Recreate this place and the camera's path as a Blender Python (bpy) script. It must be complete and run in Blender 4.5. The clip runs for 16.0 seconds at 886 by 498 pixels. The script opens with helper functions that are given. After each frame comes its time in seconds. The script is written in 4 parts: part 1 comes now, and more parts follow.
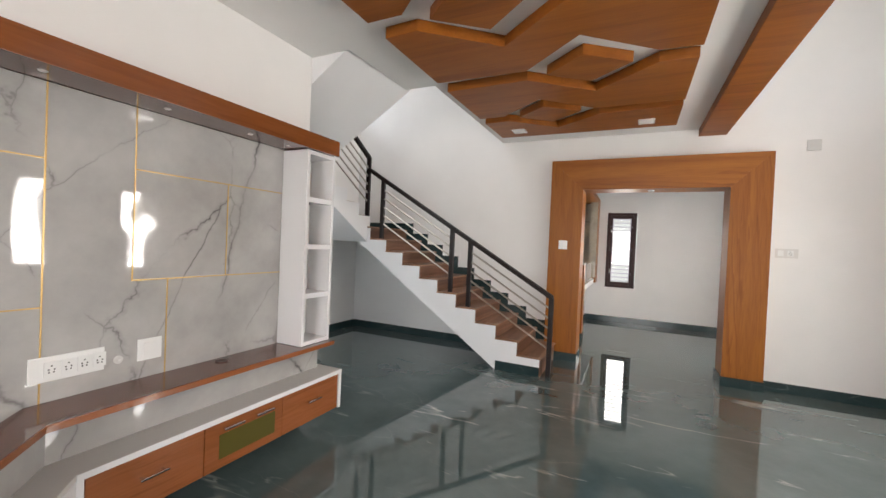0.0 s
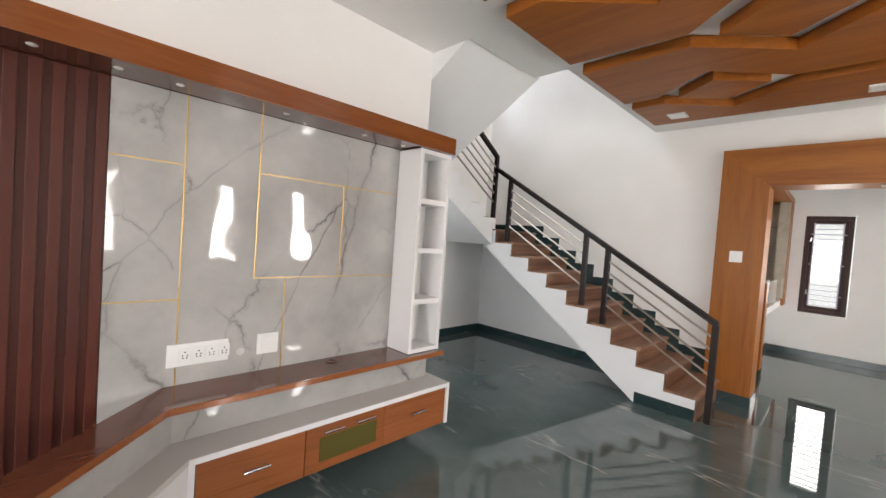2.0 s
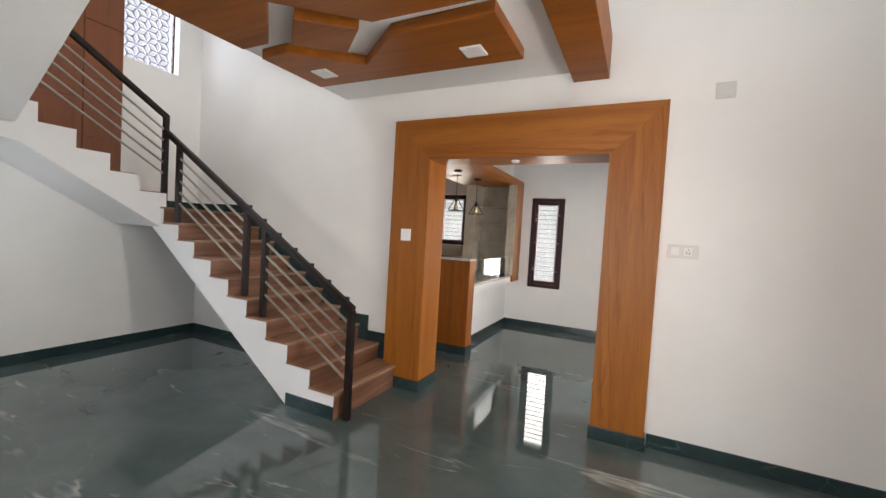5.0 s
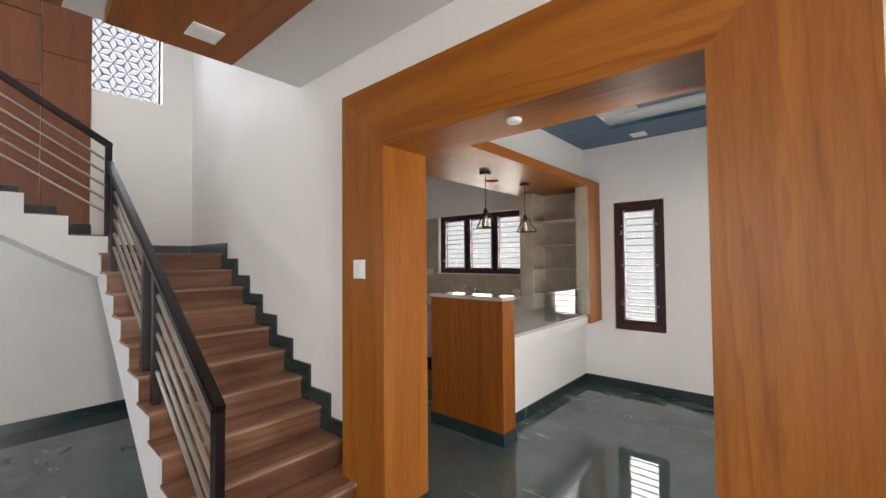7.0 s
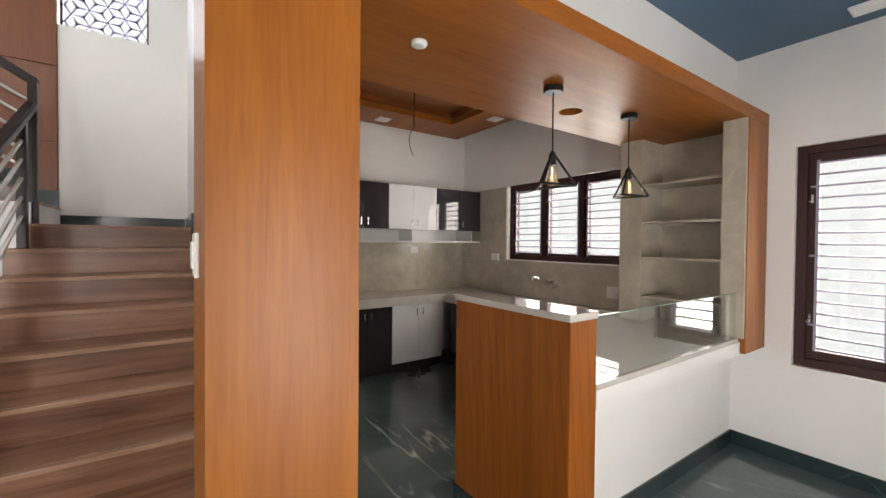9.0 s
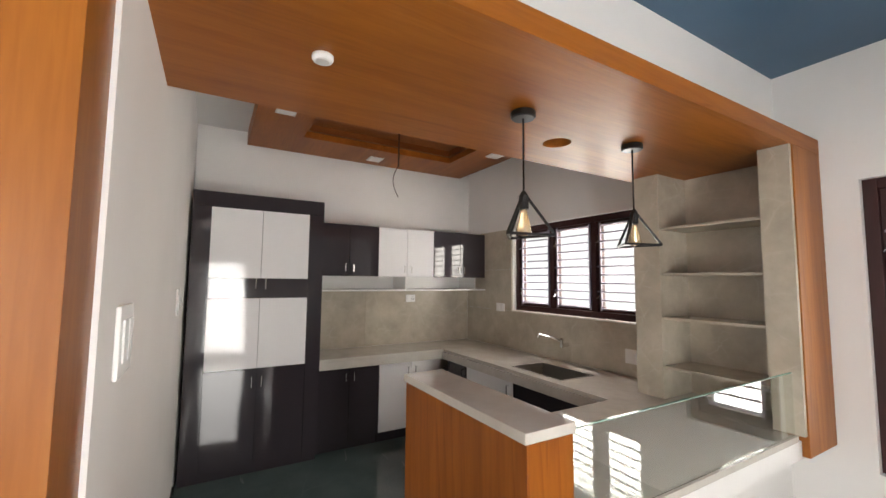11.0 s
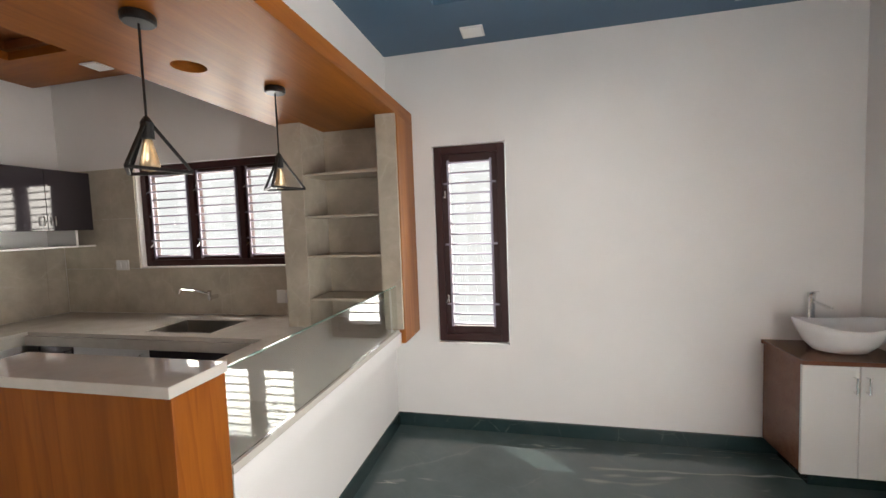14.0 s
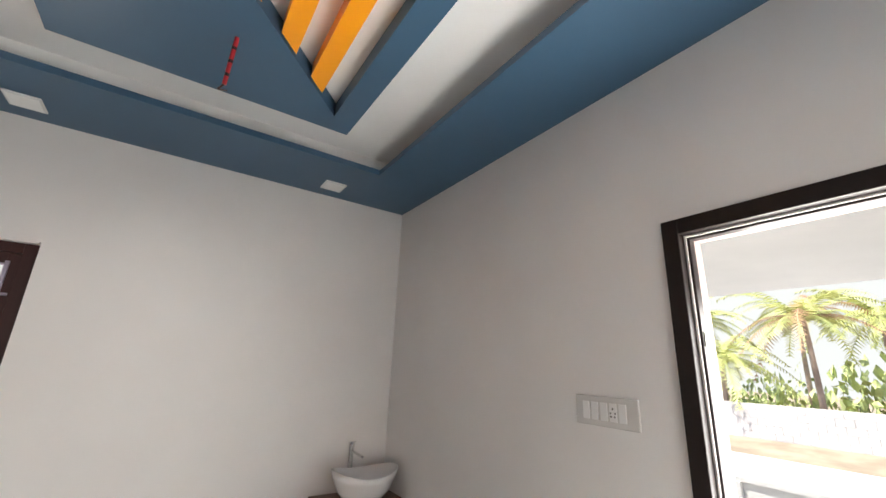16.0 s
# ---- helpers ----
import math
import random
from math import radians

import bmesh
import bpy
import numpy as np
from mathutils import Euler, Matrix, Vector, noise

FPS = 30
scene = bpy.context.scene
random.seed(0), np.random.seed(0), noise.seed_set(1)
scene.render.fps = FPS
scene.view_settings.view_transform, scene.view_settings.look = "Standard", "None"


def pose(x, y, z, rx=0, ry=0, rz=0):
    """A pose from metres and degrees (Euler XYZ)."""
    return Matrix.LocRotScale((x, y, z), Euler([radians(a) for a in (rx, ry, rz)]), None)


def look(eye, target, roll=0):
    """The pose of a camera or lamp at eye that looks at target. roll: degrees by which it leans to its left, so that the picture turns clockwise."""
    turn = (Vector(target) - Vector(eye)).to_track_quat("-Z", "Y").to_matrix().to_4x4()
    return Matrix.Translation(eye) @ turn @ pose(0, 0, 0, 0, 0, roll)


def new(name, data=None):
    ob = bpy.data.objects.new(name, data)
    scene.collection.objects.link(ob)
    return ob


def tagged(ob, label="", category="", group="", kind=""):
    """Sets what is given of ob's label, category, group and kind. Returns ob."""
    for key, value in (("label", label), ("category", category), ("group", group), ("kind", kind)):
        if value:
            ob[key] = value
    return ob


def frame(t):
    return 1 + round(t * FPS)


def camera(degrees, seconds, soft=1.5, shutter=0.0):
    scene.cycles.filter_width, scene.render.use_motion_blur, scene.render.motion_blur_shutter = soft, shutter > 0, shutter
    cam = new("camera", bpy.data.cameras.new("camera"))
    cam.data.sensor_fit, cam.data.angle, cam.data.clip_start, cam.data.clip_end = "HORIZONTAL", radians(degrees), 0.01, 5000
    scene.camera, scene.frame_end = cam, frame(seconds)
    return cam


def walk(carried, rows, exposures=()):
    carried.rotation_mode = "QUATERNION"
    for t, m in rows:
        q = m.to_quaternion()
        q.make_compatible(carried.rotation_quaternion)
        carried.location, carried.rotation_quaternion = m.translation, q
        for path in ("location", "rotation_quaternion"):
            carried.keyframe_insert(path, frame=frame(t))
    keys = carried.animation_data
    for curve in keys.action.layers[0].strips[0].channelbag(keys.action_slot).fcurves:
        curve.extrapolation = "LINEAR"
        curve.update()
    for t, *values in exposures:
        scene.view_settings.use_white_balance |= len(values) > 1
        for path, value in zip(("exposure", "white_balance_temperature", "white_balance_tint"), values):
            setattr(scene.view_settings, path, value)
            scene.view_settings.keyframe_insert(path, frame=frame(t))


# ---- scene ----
cam = camera(96.1, 16.0)
PATH = [
    (0, (0.454, 0.709, 1.397), (-0.405, 2.514, 1.367), 2.5),
    (0.5, (0.446, 0.684, 1.442), (-0.545, 2.42, 1.509), 2.6),
    (1, (0.431, 0.702, 1.467), (-0.679, 2.363, 1.568), 3.0),
    (1.5, (0.384, 0.865, 1.446), (-0.873, 2.42, 1.475), 3.7),
    (2, (0.392, 1.049, 1.437), (-1.019, 2.465, 1.372), 4.1),
    (2.5, (0.647, 1.261, 1.418), (-0.815, 2.622, 1.321), 4.1),
    (3, (0.943, 1.517, 1.451), (-0.211, 3.15, 1.415), 3.5),
    (3.5, (1.212, 1.856, 1.438), (0.453, 3.705, 1.364), 4.3),
    (4, (1.52, 2.123, 1.441), (0.785, 3.981, 1.354), 4.1),
    (4.2, (1.602, 2.207, 1.457), (0.854, 4.059, 1.364), 4.2),
    (6.5, (1.597, 3.986, 1.485), (0.38, 5.572, 1.52), -0.2),
    (7, (1.552, 4.43, 1.491), (0.234, 5.933, 1.545), -0.5),
    (7.5, (1.386, 4.785, 1.492), (-0.015, 6.212, 1.535), -0.1),
    (8, (1.202, 5.121, 1.504), (-0.286, 6.458, 1.531), 0.1),
    (8.5, (1.033, 5.499, 1.496), (-0.571, 6.692, 1.496), 0.2),
    (9, (0.832, 5.785, 1.476), (-0.81, 6.926, 1.444), 0.5),
    (11.5, (0.644, 6.399, 1.635), (-1.079, 7.395, 1.833), 0.9),
    (12, (0.634, 6.389, 1.652), (-0.981, 7.556, 1.823), -0.1),
    (12.5, (0.637, 6.39, 1.609), (-0.826, 7.754, 1.636), -1.1),
    (13, (0.67, 6.359, 1.593), (-0.58, 7.918, 1.493), -1.7),
    (13.5, (0.693, 6.357, 1.579), (-0.237, 8.122, 1.434), -2.0),
    (14, (0.694, 6.342, 1.565), (0.253, 8.289, 1.441), -2.1),
    (14.5, (0.862, 6.384, 1.553), (0.866, 8.382, 1.451), -2.6),
    (15, (0.952, 6.391, 1.531), (1.406, 8.338, 1.488), -2.5),
    (15.5, (1.028, 6.381, 1.556), (1.877, 8.189, 1.657), -1.4),
    (16, (1.180, 6.351, 1.609), (2.234, 7.958, 2.164), 2.3),
]
walk(cam, [(t, look(eye, target, roll)) for t, eye, target, roll in PATH], [(0.0, 0.66), (1.0, 0.63), (2.5, 0.86), (3.0, 0.78), (4.0, 0.68), (6.5, 0.56), (7.0, 0.60), (8.0, 0.76), (9.0, 0.86), (11.5, 1.12), (12.5, 1.02), (14.0, 0.84), (16.0, 0.76)])

# ---- world, sun and window light ----
world = bpy.data.worlds.new("sky")
scene.world = world
world.use_nodes = True
wn = world.node_tree.nodes
sky = wn.new("ShaderNodeTexSky")
sky.sky_type, sky.sun_disc = "NISHITA", False
sky.sun_elevation, sky.sun_rotation = radians(66), radians(-49)
wn["Background"].inputs["Strength"].default_value = 0.15
world.node_tree.links.new(sky.outputs[0], wn["Background"].inputs["Color"])
sun = new("sun", bpy.data.lights.new("sun", "SUN"))
sun.data.energy, sun.data.angle, sun.data.color = 5.0, radians(0.5), (1.0, 0.95, 0.87)
sun.matrix_world = look((-4, 14, 24), (4, 7, 0))


def window_lamp(eye, way, width, height, power, colour=(1.0, 0.98, 0.95)):
    """The sky's light in an opening: an area lamp outside the pane."""
    lamp = new("window_light", bpy.data.lights.new("window_light", "AREA"))
    lamp.data.shape, lamp.data.size, lamp.data.size_y = "RECTANGLE", width, height
    lamp.data.energy, lamp.data.color = power, colour
    lamp.matrix_world = look(eye, (eye[0] + way[0], eye[1] + way[1], eye[2] + way[2]))
    return lamp


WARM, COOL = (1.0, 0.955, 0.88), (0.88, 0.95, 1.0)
window_lamp((0.25, 9.50, 1.41), (0, -1, 0), 0.40, 1.3, 9, WARM)
window_lamp((-1.97, 9.52, 1.73), (0, -1, 0.1), 1.4, 0.8, 23, (1.0, 0.93, 0.83))
window_lamp((2.82, 6.66, 1.02), (-1, 0, 0.5), 0.70, 1.95, 46, (1.0, 0.965, 0.92))
window_lamp((-3.85, 5.37, 3.72), (1, 0, 0), 0.55, 1.0, 13, COOL)
for wy, power in ((1.6, 13), (3.2, 36), (4.5, 48)):
    window_lamp((3.50, wy, 1.42), (-1, 0, 0.2), 0.34, 1.2, power, (1.0, 0.96, 0.90))
# Fill light through an unseen opening, added high in the east wall.
window_lamp((3.55, 1.9, 4.3), (-1, 0, 0), 3.8, 1.4, 50, (1.0, 0.94, 0.88))
window_lamp((0.7, -2.75, 1.6), (0, 1, 0.2), 2.2, 1.7, 110, (1.0, 0.95, 0.91))
# Fill light from two openings added in the unseen alcove wall.
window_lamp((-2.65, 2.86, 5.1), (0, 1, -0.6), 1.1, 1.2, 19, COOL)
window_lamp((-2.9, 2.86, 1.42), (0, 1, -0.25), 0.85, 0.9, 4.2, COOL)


# ---- materials ----
def material(name, base, rough=0.5, metal=0.0, coat=0.0, specular=0.5):
    m = bpy.data.materials.new(name)
    m.use_nodes = True
    n = m.node_tree.nodes["Principled BSDF"]
    n.inputs["Base Color"].default_value = (*base, 1)
    n.inputs["Roughness"].default_value, n.inputs["Metallic"].default_value = rough, metal
    n.inputs["Coat Weight"].default_value, n.inputs["Coat Roughness"].default_value = coat, 0.04
    n.inputs["Specular IOR Level"].default_value = specular
    return m


def node(m, kind, **values):
    n = m.node_tree.nodes.new(kind)
    for key, value in values.items():
        n.inputs[key.replace("_", " ")].default_value = value
    return n


def link(m, a, b):
    m.node_tree.links.new(a, b)


def shader(m):
    return m.node_tree.nodes["Principled BSDF"]


def coordinates(m, scale=(1, 1, 1), turn=(0, 0, 0)):
    geo = m.node_tree.nodes.new("ShaderNodeNewGeometry")
    mapping = m.node_tree.nodes.new("ShaderNodeMapping")
    mapping.inputs["Scale"].default_value, mapping.inputs["Rotation"].default_value = scale, turn
    link(m, geo.outputs["Position"], mapping.inputs["Vector"])
    return mapping.outputs[0]


def ramp(m, source, stops):
    r = m.node_tree.nodes.new("ShaderNodeValToRGB")
    e = r.color_ramp.elements
    while len(e) < len(stops):
        e.new(0.5)
    for k, (at, colour) in enumerate(stops):
        e[k].position, e[k].color = at, (*colour, 1)
    link(m, source, r.inputs[0])
    return r.outputs[0]


def mix(m, factor, a, b, kind="MIX"):
    x = m.node_tree.nodes.new("ShaderNodeMix")
    x.data_type, x.blend_type = "RGBA", kind
    for source, socket in ((factor, x.inputs[0]), (a, x.inputs[6]), (b, x.inputs[7])):
        if isinstance(source, (int, float)):
            socket.default_value = source
        elif isinstance(source, tuple):
            socket.default_value = (*source, 1)
        else:
            link(m, source, socket)
    return x.outputs[2]


def bump(m, source, strength, distance=0.01):
    b = m.node_tree.nodes.new("ShaderNodeBump")
    b.inputs["Strength"].default_value, b.inputs["Distance"].default_value = strength, distance
    link(m, source, b.inputs["Height"])
    link(m, b.outputs[0], shader(m).inputs["Normal"])


def paint(name, base, rough=0.55, vary=0.03):
    """Rolled wall paint: faint blotches and roller texture."""
    m = material(name, base, rough)
    big = node(m, "ShaderNodeTexNoise", Scale=1.3, Detail=3.0)
    link(m, coordinates(m), big.inputs["Vector"])
    low, high = tuple(c * (1 - vary) for c in base), tuple(min(1, c * (1 + vary)) for c in base)
    link(m, ramp(m, big.outputs[0], [(0.35, low), (0.65, high)]), shader(m).inputs["Base Color"])
    fine = node(m, "ShaderNodeTexNoise", Scale=180.0, Detail=2.0)
    link(m, coordinates(m), fine.inputs["Vector"])
    bump(m, fine.outputs[0], 0.06, 0.002)
    return m


def timber(name, dark, light, along="z", rough=0.3, coat=0.15, fine=1.0, figure=0.0):
    """Varnished wood with its grain along one axis."""
    m = material(name, light, rough, 0, coat, 0.35 if coat == 0 else 0.5)
    s = {"x": (0.35, 5, 5), "y": (5, 0.35, 5), "z": (5, 5, 0.35)}[along]
    where = coordinates(m, tuple(c * fine for c in s))
    broad = node(m, "ShaderNodeTexNoise", Scale=1.2, Detail=4.0, Distortion=1.2)
    link(m, where, broad.inputs["Vector"])
    thin = node(m, "ShaderNodeTexNoise", Scale=16.0, Detail=3.0, Distortion=0.4)
    link(m, where, thin.inputs["Vector"])
    a = ramp(m, broad.outputs[0], [(0.3, dark), (0.7, light)])
    grain = ramp(m, thin.outputs[0], [(0.30, (0.84, 0.80, 0.74)), (0.6, (1, 1, 1))])
    fleck = node(m, "ShaderNodeTexNoise", Scale=4.5, Detail=2.0, Distortion=0.8)
    link(m, where, fleck.inputs["Vector"])
    a = mix(m, 1.0, a, ramp(m, fleck.outputs[0], [(0.63, (1, 1, 1)), (0.72, (0.82, 0.76, 0.70))]), "MULTIPLY")
    if figure:
        f = {"x": (0.07, 1, 1), "y": (1, 0.07, 1), "z": (1, 1, 0.07)}[along]
        growth = node(m, "ShaderNodeTexWave", Scale=11.0, Distortion=5.0, Detail=3.0, Detail_Scale=1.6, Detail_Roughness=0.5)
        growth.bands_direction, growth.wave_profile = "DIAGONAL", "SAW"
        link(m, coordinates(m, f), growth.inputs["Vector"])
        where_shown = node(m, "ShaderNodeTexNoise", Scale=3.0, Detail=2.0)
        link(m, coordinates(m, f), where_shown.inputs["Vector"])
        lines = ramp(m, growth.outputs[0], [(0.0, (1, 1, 1)), (0.62, (0.97, 0.95, 0.92)), (0.93, (0.70, 0.58, 0.46)), (1.0, (0.95, 0.92, 0.88))])
        shown = ramp(m, where_shown.outputs[0], [(0.46, (0.06, 0.06, 0.06)), (0.62, (figure, figure, figure))])
        a = mix(m, 1.0, a, mix(m, shown, (1.0, 1.0, 1.0), lines), "MULTIPLY")
    info = m.node_tree.nodes.new("ShaderNodeObjectInfo")
    tone = ramp(m, info.outputs["Random"], [(0.0, (0.9, 0.89, 0.87)), (1.0, (1, 1, 1))])
    link(m, mix(m, 1.0, mix(m, 0.8, a, grain, "MULTIPLY"), tone, "MULTIPLY"), shader(m).inputs["Base Color"])
    bump(m, thin.outputs[0], 0.05, 0.002)
    return m


def veined(name, base, cloud, vein, rough, scale, thin=0.012, coat=0.0, strength=1.0, stretch=(1.0, 0.4, 1.0), turn=(0.4, 0.3, 0.6)):
    """Polished stone with clouds and sparse thin veins that run out."""
    m = material(name, base, rough, 0, coat)
    where = coordinates(m, (scale, scale, scale), turn)
    c = node(m, "ShaderNodeTexNoise", Scale=1.1, Detail=6.0, Roughness=0.6)
    link(m, where, c.inputs["Vector"])
    ground = ramp(m, c.outputs[0], [(0.32, base), (0.68, cloud)])
    warp = node(m, "ShaderNodeTexNoise", Scale=1.6, Detail=5.0, Roughness=0.6)
    link(m, where, warp.inputs["Vector"])
    total = None
    for k, (sc, wide, amount) in enumerate(((0.75, thin, 0.35), (1.5, thin * 0.7, 0.22))):
        off = node(m, "ShaderNodeMapping", Location=(3.1 * k, 1.7 * k, 5.0 * k), Rotation=(0.3 * k, 0.5 * k, 0.5 * k), Scale=stretch)
        link(m, mix(m, amount, where, warp.outputs["Color"], "ADD"), off.inputs["Vector"])
        v = node(m, "ShaderNodeTexVoronoi", Scale=sc)
        v.feature = "DISTANCE_TO_EDGE"
        link(m, off.outputs[0], v.inputs["Vector"])
        lines = ramp(m, v.outputs["Distance"], [(0.0, (1, 1, 1)), (wide, (0.25, 0.25, 0.25)), (wide * 4, (0, 0, 0))])
        patch = node(m, "ShaderNodeTexNoise", Scale=1.3 + k, Detail=3.0)
        link(m, off.outputs[0], patch.inputs["Vector"])
        lines = mix(m, 1.0, lines, ramp(m, patch.outputs[0], [(0.46, (0, 0, 0)), (0.64, (strength, strength, strength))]), "MULTIPLY")
        total = lines if total is None else mix(m, 1.0, total, lines, "ADD")
    link(m, mix(m, total, ground, vein), shader(m).inputs["Base Color"])
    return m


def streaked(m, vein, strength):
    """Short wispy light streaks that run mostly along x, added to a stone."""
    before = shader(m).inputs["Base Color"].links[0].from_socket
    total = None
    for turn, sc, cut in ((0.22, 0.62, 0.565), (-0.18, 1.15, 0.585)):
        where = coordinates(m, (0.75 * sc, 3.4 * sc, 3.4 * sc), (0, 0, turn))
        n = node(m, "ShaderNodeTexNoise", Scale=1.0, Detail=4.0, Roughness=0.52, Distortion=0.3)
        link(m, where, n.inputs["Vector"])
        line = ramp(m, n.outputs[0], [(0.482, (0, 0, 0)), (0.497, (1, 1, 1)), (0.501, (1, 1, 1)), (0.516, (0, 0, 0))])
        p = node(m, "ShaderNodeTexNoise", Scale=0.9, Detail=4.0, Roughness=0.65)
        link(m, where, p.inputs["Vector"])
        line = mix(m, 1.0, line, ramp(m, p.outputs[0], [(cut, (0, 0, 0)), (cut + 0.12, (strength, strength, strength))]), "MULTIPLY")
        total = line if total is None else mix(m, 1.0, total, line, "ADD")
    link(m, mix(m, total, before, vein), shader(m).inputs["Base Color"])


def wavy(m, scale, strength, distance):
    """The slow unevenness of polished sheets, which bends what they mirror."""
    n = node(m, "ShaderNodeTexNoise", Scale=scale, Detail=1.0)
    link(m, coordinates(m), n.inputs["Vector"])
    bump(m, n.outputs[0], strength, distance)


WHITE = paint("white_wall_paint", (0.80, 0.785, 0.77))
CEIL_WHITE = paint("white_ceiling_paint", (0.80, 0.80, 0.79))
STAIR_WHITE = paint("white_stair_paint", (0.80, 0.80, 0.81), 0.5)
BLUE = paint("blue_ceiling_paint", (0.045, 0.105, 0.175), 0.4, 0.06)
FLOOR = veined("dark_green_polished_stone", (0.060, 0.091, 0.092), (0.102, 0.138, 0.136), (0.42, 0.44, 0.42), 0.012, 1.5, 0.0035, 0.0, 0.08, (0.3, 1.0, 1.0), (0.1, 0.1, 0.35))
SKIRT = veined("dark_green_skirting_stone", (0.015, 0.032, 0.034), (0.026, 0.048, 0.050), (0.25, 0.32, 0.31), 0.2, 3.0, 0.006, 0.0, 0.35)
MARBLE = veined("grey_white_marble", (0.33, 0.319, 0.309), (0.50, 0.486, 0.472), (0.075, 0.07, 0.07), 0.035, 1.6, 0.0065, 0.15, 0.95, (1.0, 0.75, 0.4), (0.5, 0.2, 0.1))
streaked(FLOOR, (0.46, 0.48, 0.46), 0.95)
shader(FLOOR).inputs["Specular IOR Level"].default_value = 0.95
wavy(MARBLE, 3.4, 0.2, 0.024)
shader(MARBLE).inputs["Specular IOR Level"].default_value = 0.55
TEAK = timber("teak_veneer_upright", (0.265, 0.082, 0.009), (0.39, 0.139, 0.018), "z", 0.40, 0.0, 1.0, 0.85)
# A darker copy of TEAK, used only for the bar body.
TEAK_BAR = timber("dark_teak_bar_veneer", (0.22, 0.060, 0.007), (0.35, 0.108, 0.013), "z", 0.36, 0.0, 1.0, 0.7)
TEAK_X = timber("teak_veneer_level", (0.265, 0.082, 0.009), (0.39, 0.137, 0.017), "x", 0.40, 0.0, 1.0, 0.85)
TEAK_Y = timber("teak_veneer_soffit", (0.27, 0.082, 0.009), (0.39, 0.130, 0.017), "y", 0.42, 0.0, 1.0, 0.6)
TEAK_CEIL = timber("teak_ceiling_veneer", (0.23, 0.066, 0.006), (0.36, 0.112, 0.011), "x", 0.45, 0.0)
LAMINATE = timber("brown_laminate", (0.27, 0.085, 0.026), (0.33, 0.11, 0.036), "y", 0.22, 0.3)
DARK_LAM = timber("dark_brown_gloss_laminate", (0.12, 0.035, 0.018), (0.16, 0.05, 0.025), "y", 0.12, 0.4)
CANOPY_LAM = timber("canopy_brown_laminate", (0.19, 0.056, 0.013), (0.245, 0.074, 0.018), "y", 0.2, 0.3)
FLUTE = timber("reddish_brown_fluted_board", (0.070, 0.014, 0.008), (0.096, 0.020, 0.012), "z", 0.45, 0.0)
PANEL_BROWN = timber("brown_stair_wall_panel", (0.17, 0.050, 0.016), (0.215, 0.066, 0.021), "z", 0.4, 0.1)
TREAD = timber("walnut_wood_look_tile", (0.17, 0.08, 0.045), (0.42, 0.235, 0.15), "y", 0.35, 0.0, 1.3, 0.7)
RAIL = timber("black_brown_rail_paint", (0.008, 0.004, 0.004), (0.015, 0.008, 0.007), "x", 0.38, 0.0)
FRAME = timber("maroon_brown_window_paint", (0.030, 0.007, 0.007), (0.046, 0.011, 0.011), "z", 0.45, 0.0)
# White screen whose backlit blue-grey shade is put into its colour.
SCREEN_SHADE = paint("backlit_white_screen_shade", (0.30, 0.28, 0.40), 0.5, 0.04)
STEEL = material("brushed_steel", (0.50, 0.47, 0.42), 0.32, 1.0)
CHROME = material("chrome", (0.75, 0.75, 0.75), 0.08, 1.0)
# Pale bars, coloured as dark as they look against the bright panes.
BAR_BACKLIT = material("grille_backlit_grey", (0.32, 0.29, 0.37), 0.4)
GOLD = material("brushed_gold_trim", (0.52, 0.35, 0.14), 0.38, 1.0)
GLOSS_WHITE = material("gloss_white_laminate", (0.78, 0.77, 0.78), 0.07, 0, 0.0, 0.4)
CHARCOAL = material("gloss_charcoal_laminate", (0.035, 0.030, 0.036), 0.06, 0, 0.4)
wavy(CHARCOAL, 2.2, 0.10, 0.02)
wavy(GLOSS_WHITE, 2.2, 0.06, 0.02)
MATT_WHITE = material("satin_white_laminate", (0.78, 0.77, 0.75), 0.25)
PLATE_RIM = material("grey_white_plate_rim", (0.68, 0.66, 0.64), 0.3)
PLASTIC = material("white_switch_plastic", (0.82, 0.82, 0.81), 0.25)
GREY_PLASTIC = material("pale_grey_plastic", (0.60, 0.59, 0.57), 0.35)
BLACK = material("black_metal", (0.012, 0.011, 0.011), 0.35, 0.2)
CERAMIC = material("white_ceramic", (0.82, 0.82, 0.82), 0.08, 0, 0.3)
QUARTZ = veined("cream_quartz_worktop", (0.53, 0.50, 0.45), (0.61, 0.58, 0.53), (0.66, 0.64, 0.60), 0.025, 6.0, 0.01, 0.0, 0.3)
shader(QUARTZ).inputs["Specular IOR Level"].default_value = 0.3
TILE = veined("beige_grey_wall_tile", (0.40, 0.357, 0.285), (0.54, 0.485, 0.395), (0.58, 0.53, 0.45), 0.12, 4.0, 0.02, 0.0, 0.5)
UNIT_TOP = paint("warm_grey_unit_top", (0.56, 0.54, 0.52), 0.3, 0.04)
VANITY_WOOD = timber("vanity_brown_laminate", (0.16, 0.065, 0.035), (0.22, 0.095, 0.055), "x", 0.25, 0.1)
OLIVE_GLASS = material("olive_tinted_glass", (0.10, 0.085, 0.02), 0.08)
ORANGE = paint("bright_orange_paint", (0.95, 0.36, 0.003), 0.4, 0.03)
RED = material("red_cable_sleeve", (0.45, 0.02, 0.03), 0.4)
HOLE = material("dark_cable_hole_trim", (0.05, 0.018, 0.012), 0.3)
DIFFUSER = material("white_panel_light_diffuser", (0.85, 0.85, 0.84), 0.35)
AMBER = material("amber_bulb_glass", (0.92, 0.74, 0.48), 0.06)
shader(AMBER).inputs["Transmission Weight"].default_value = 0.64
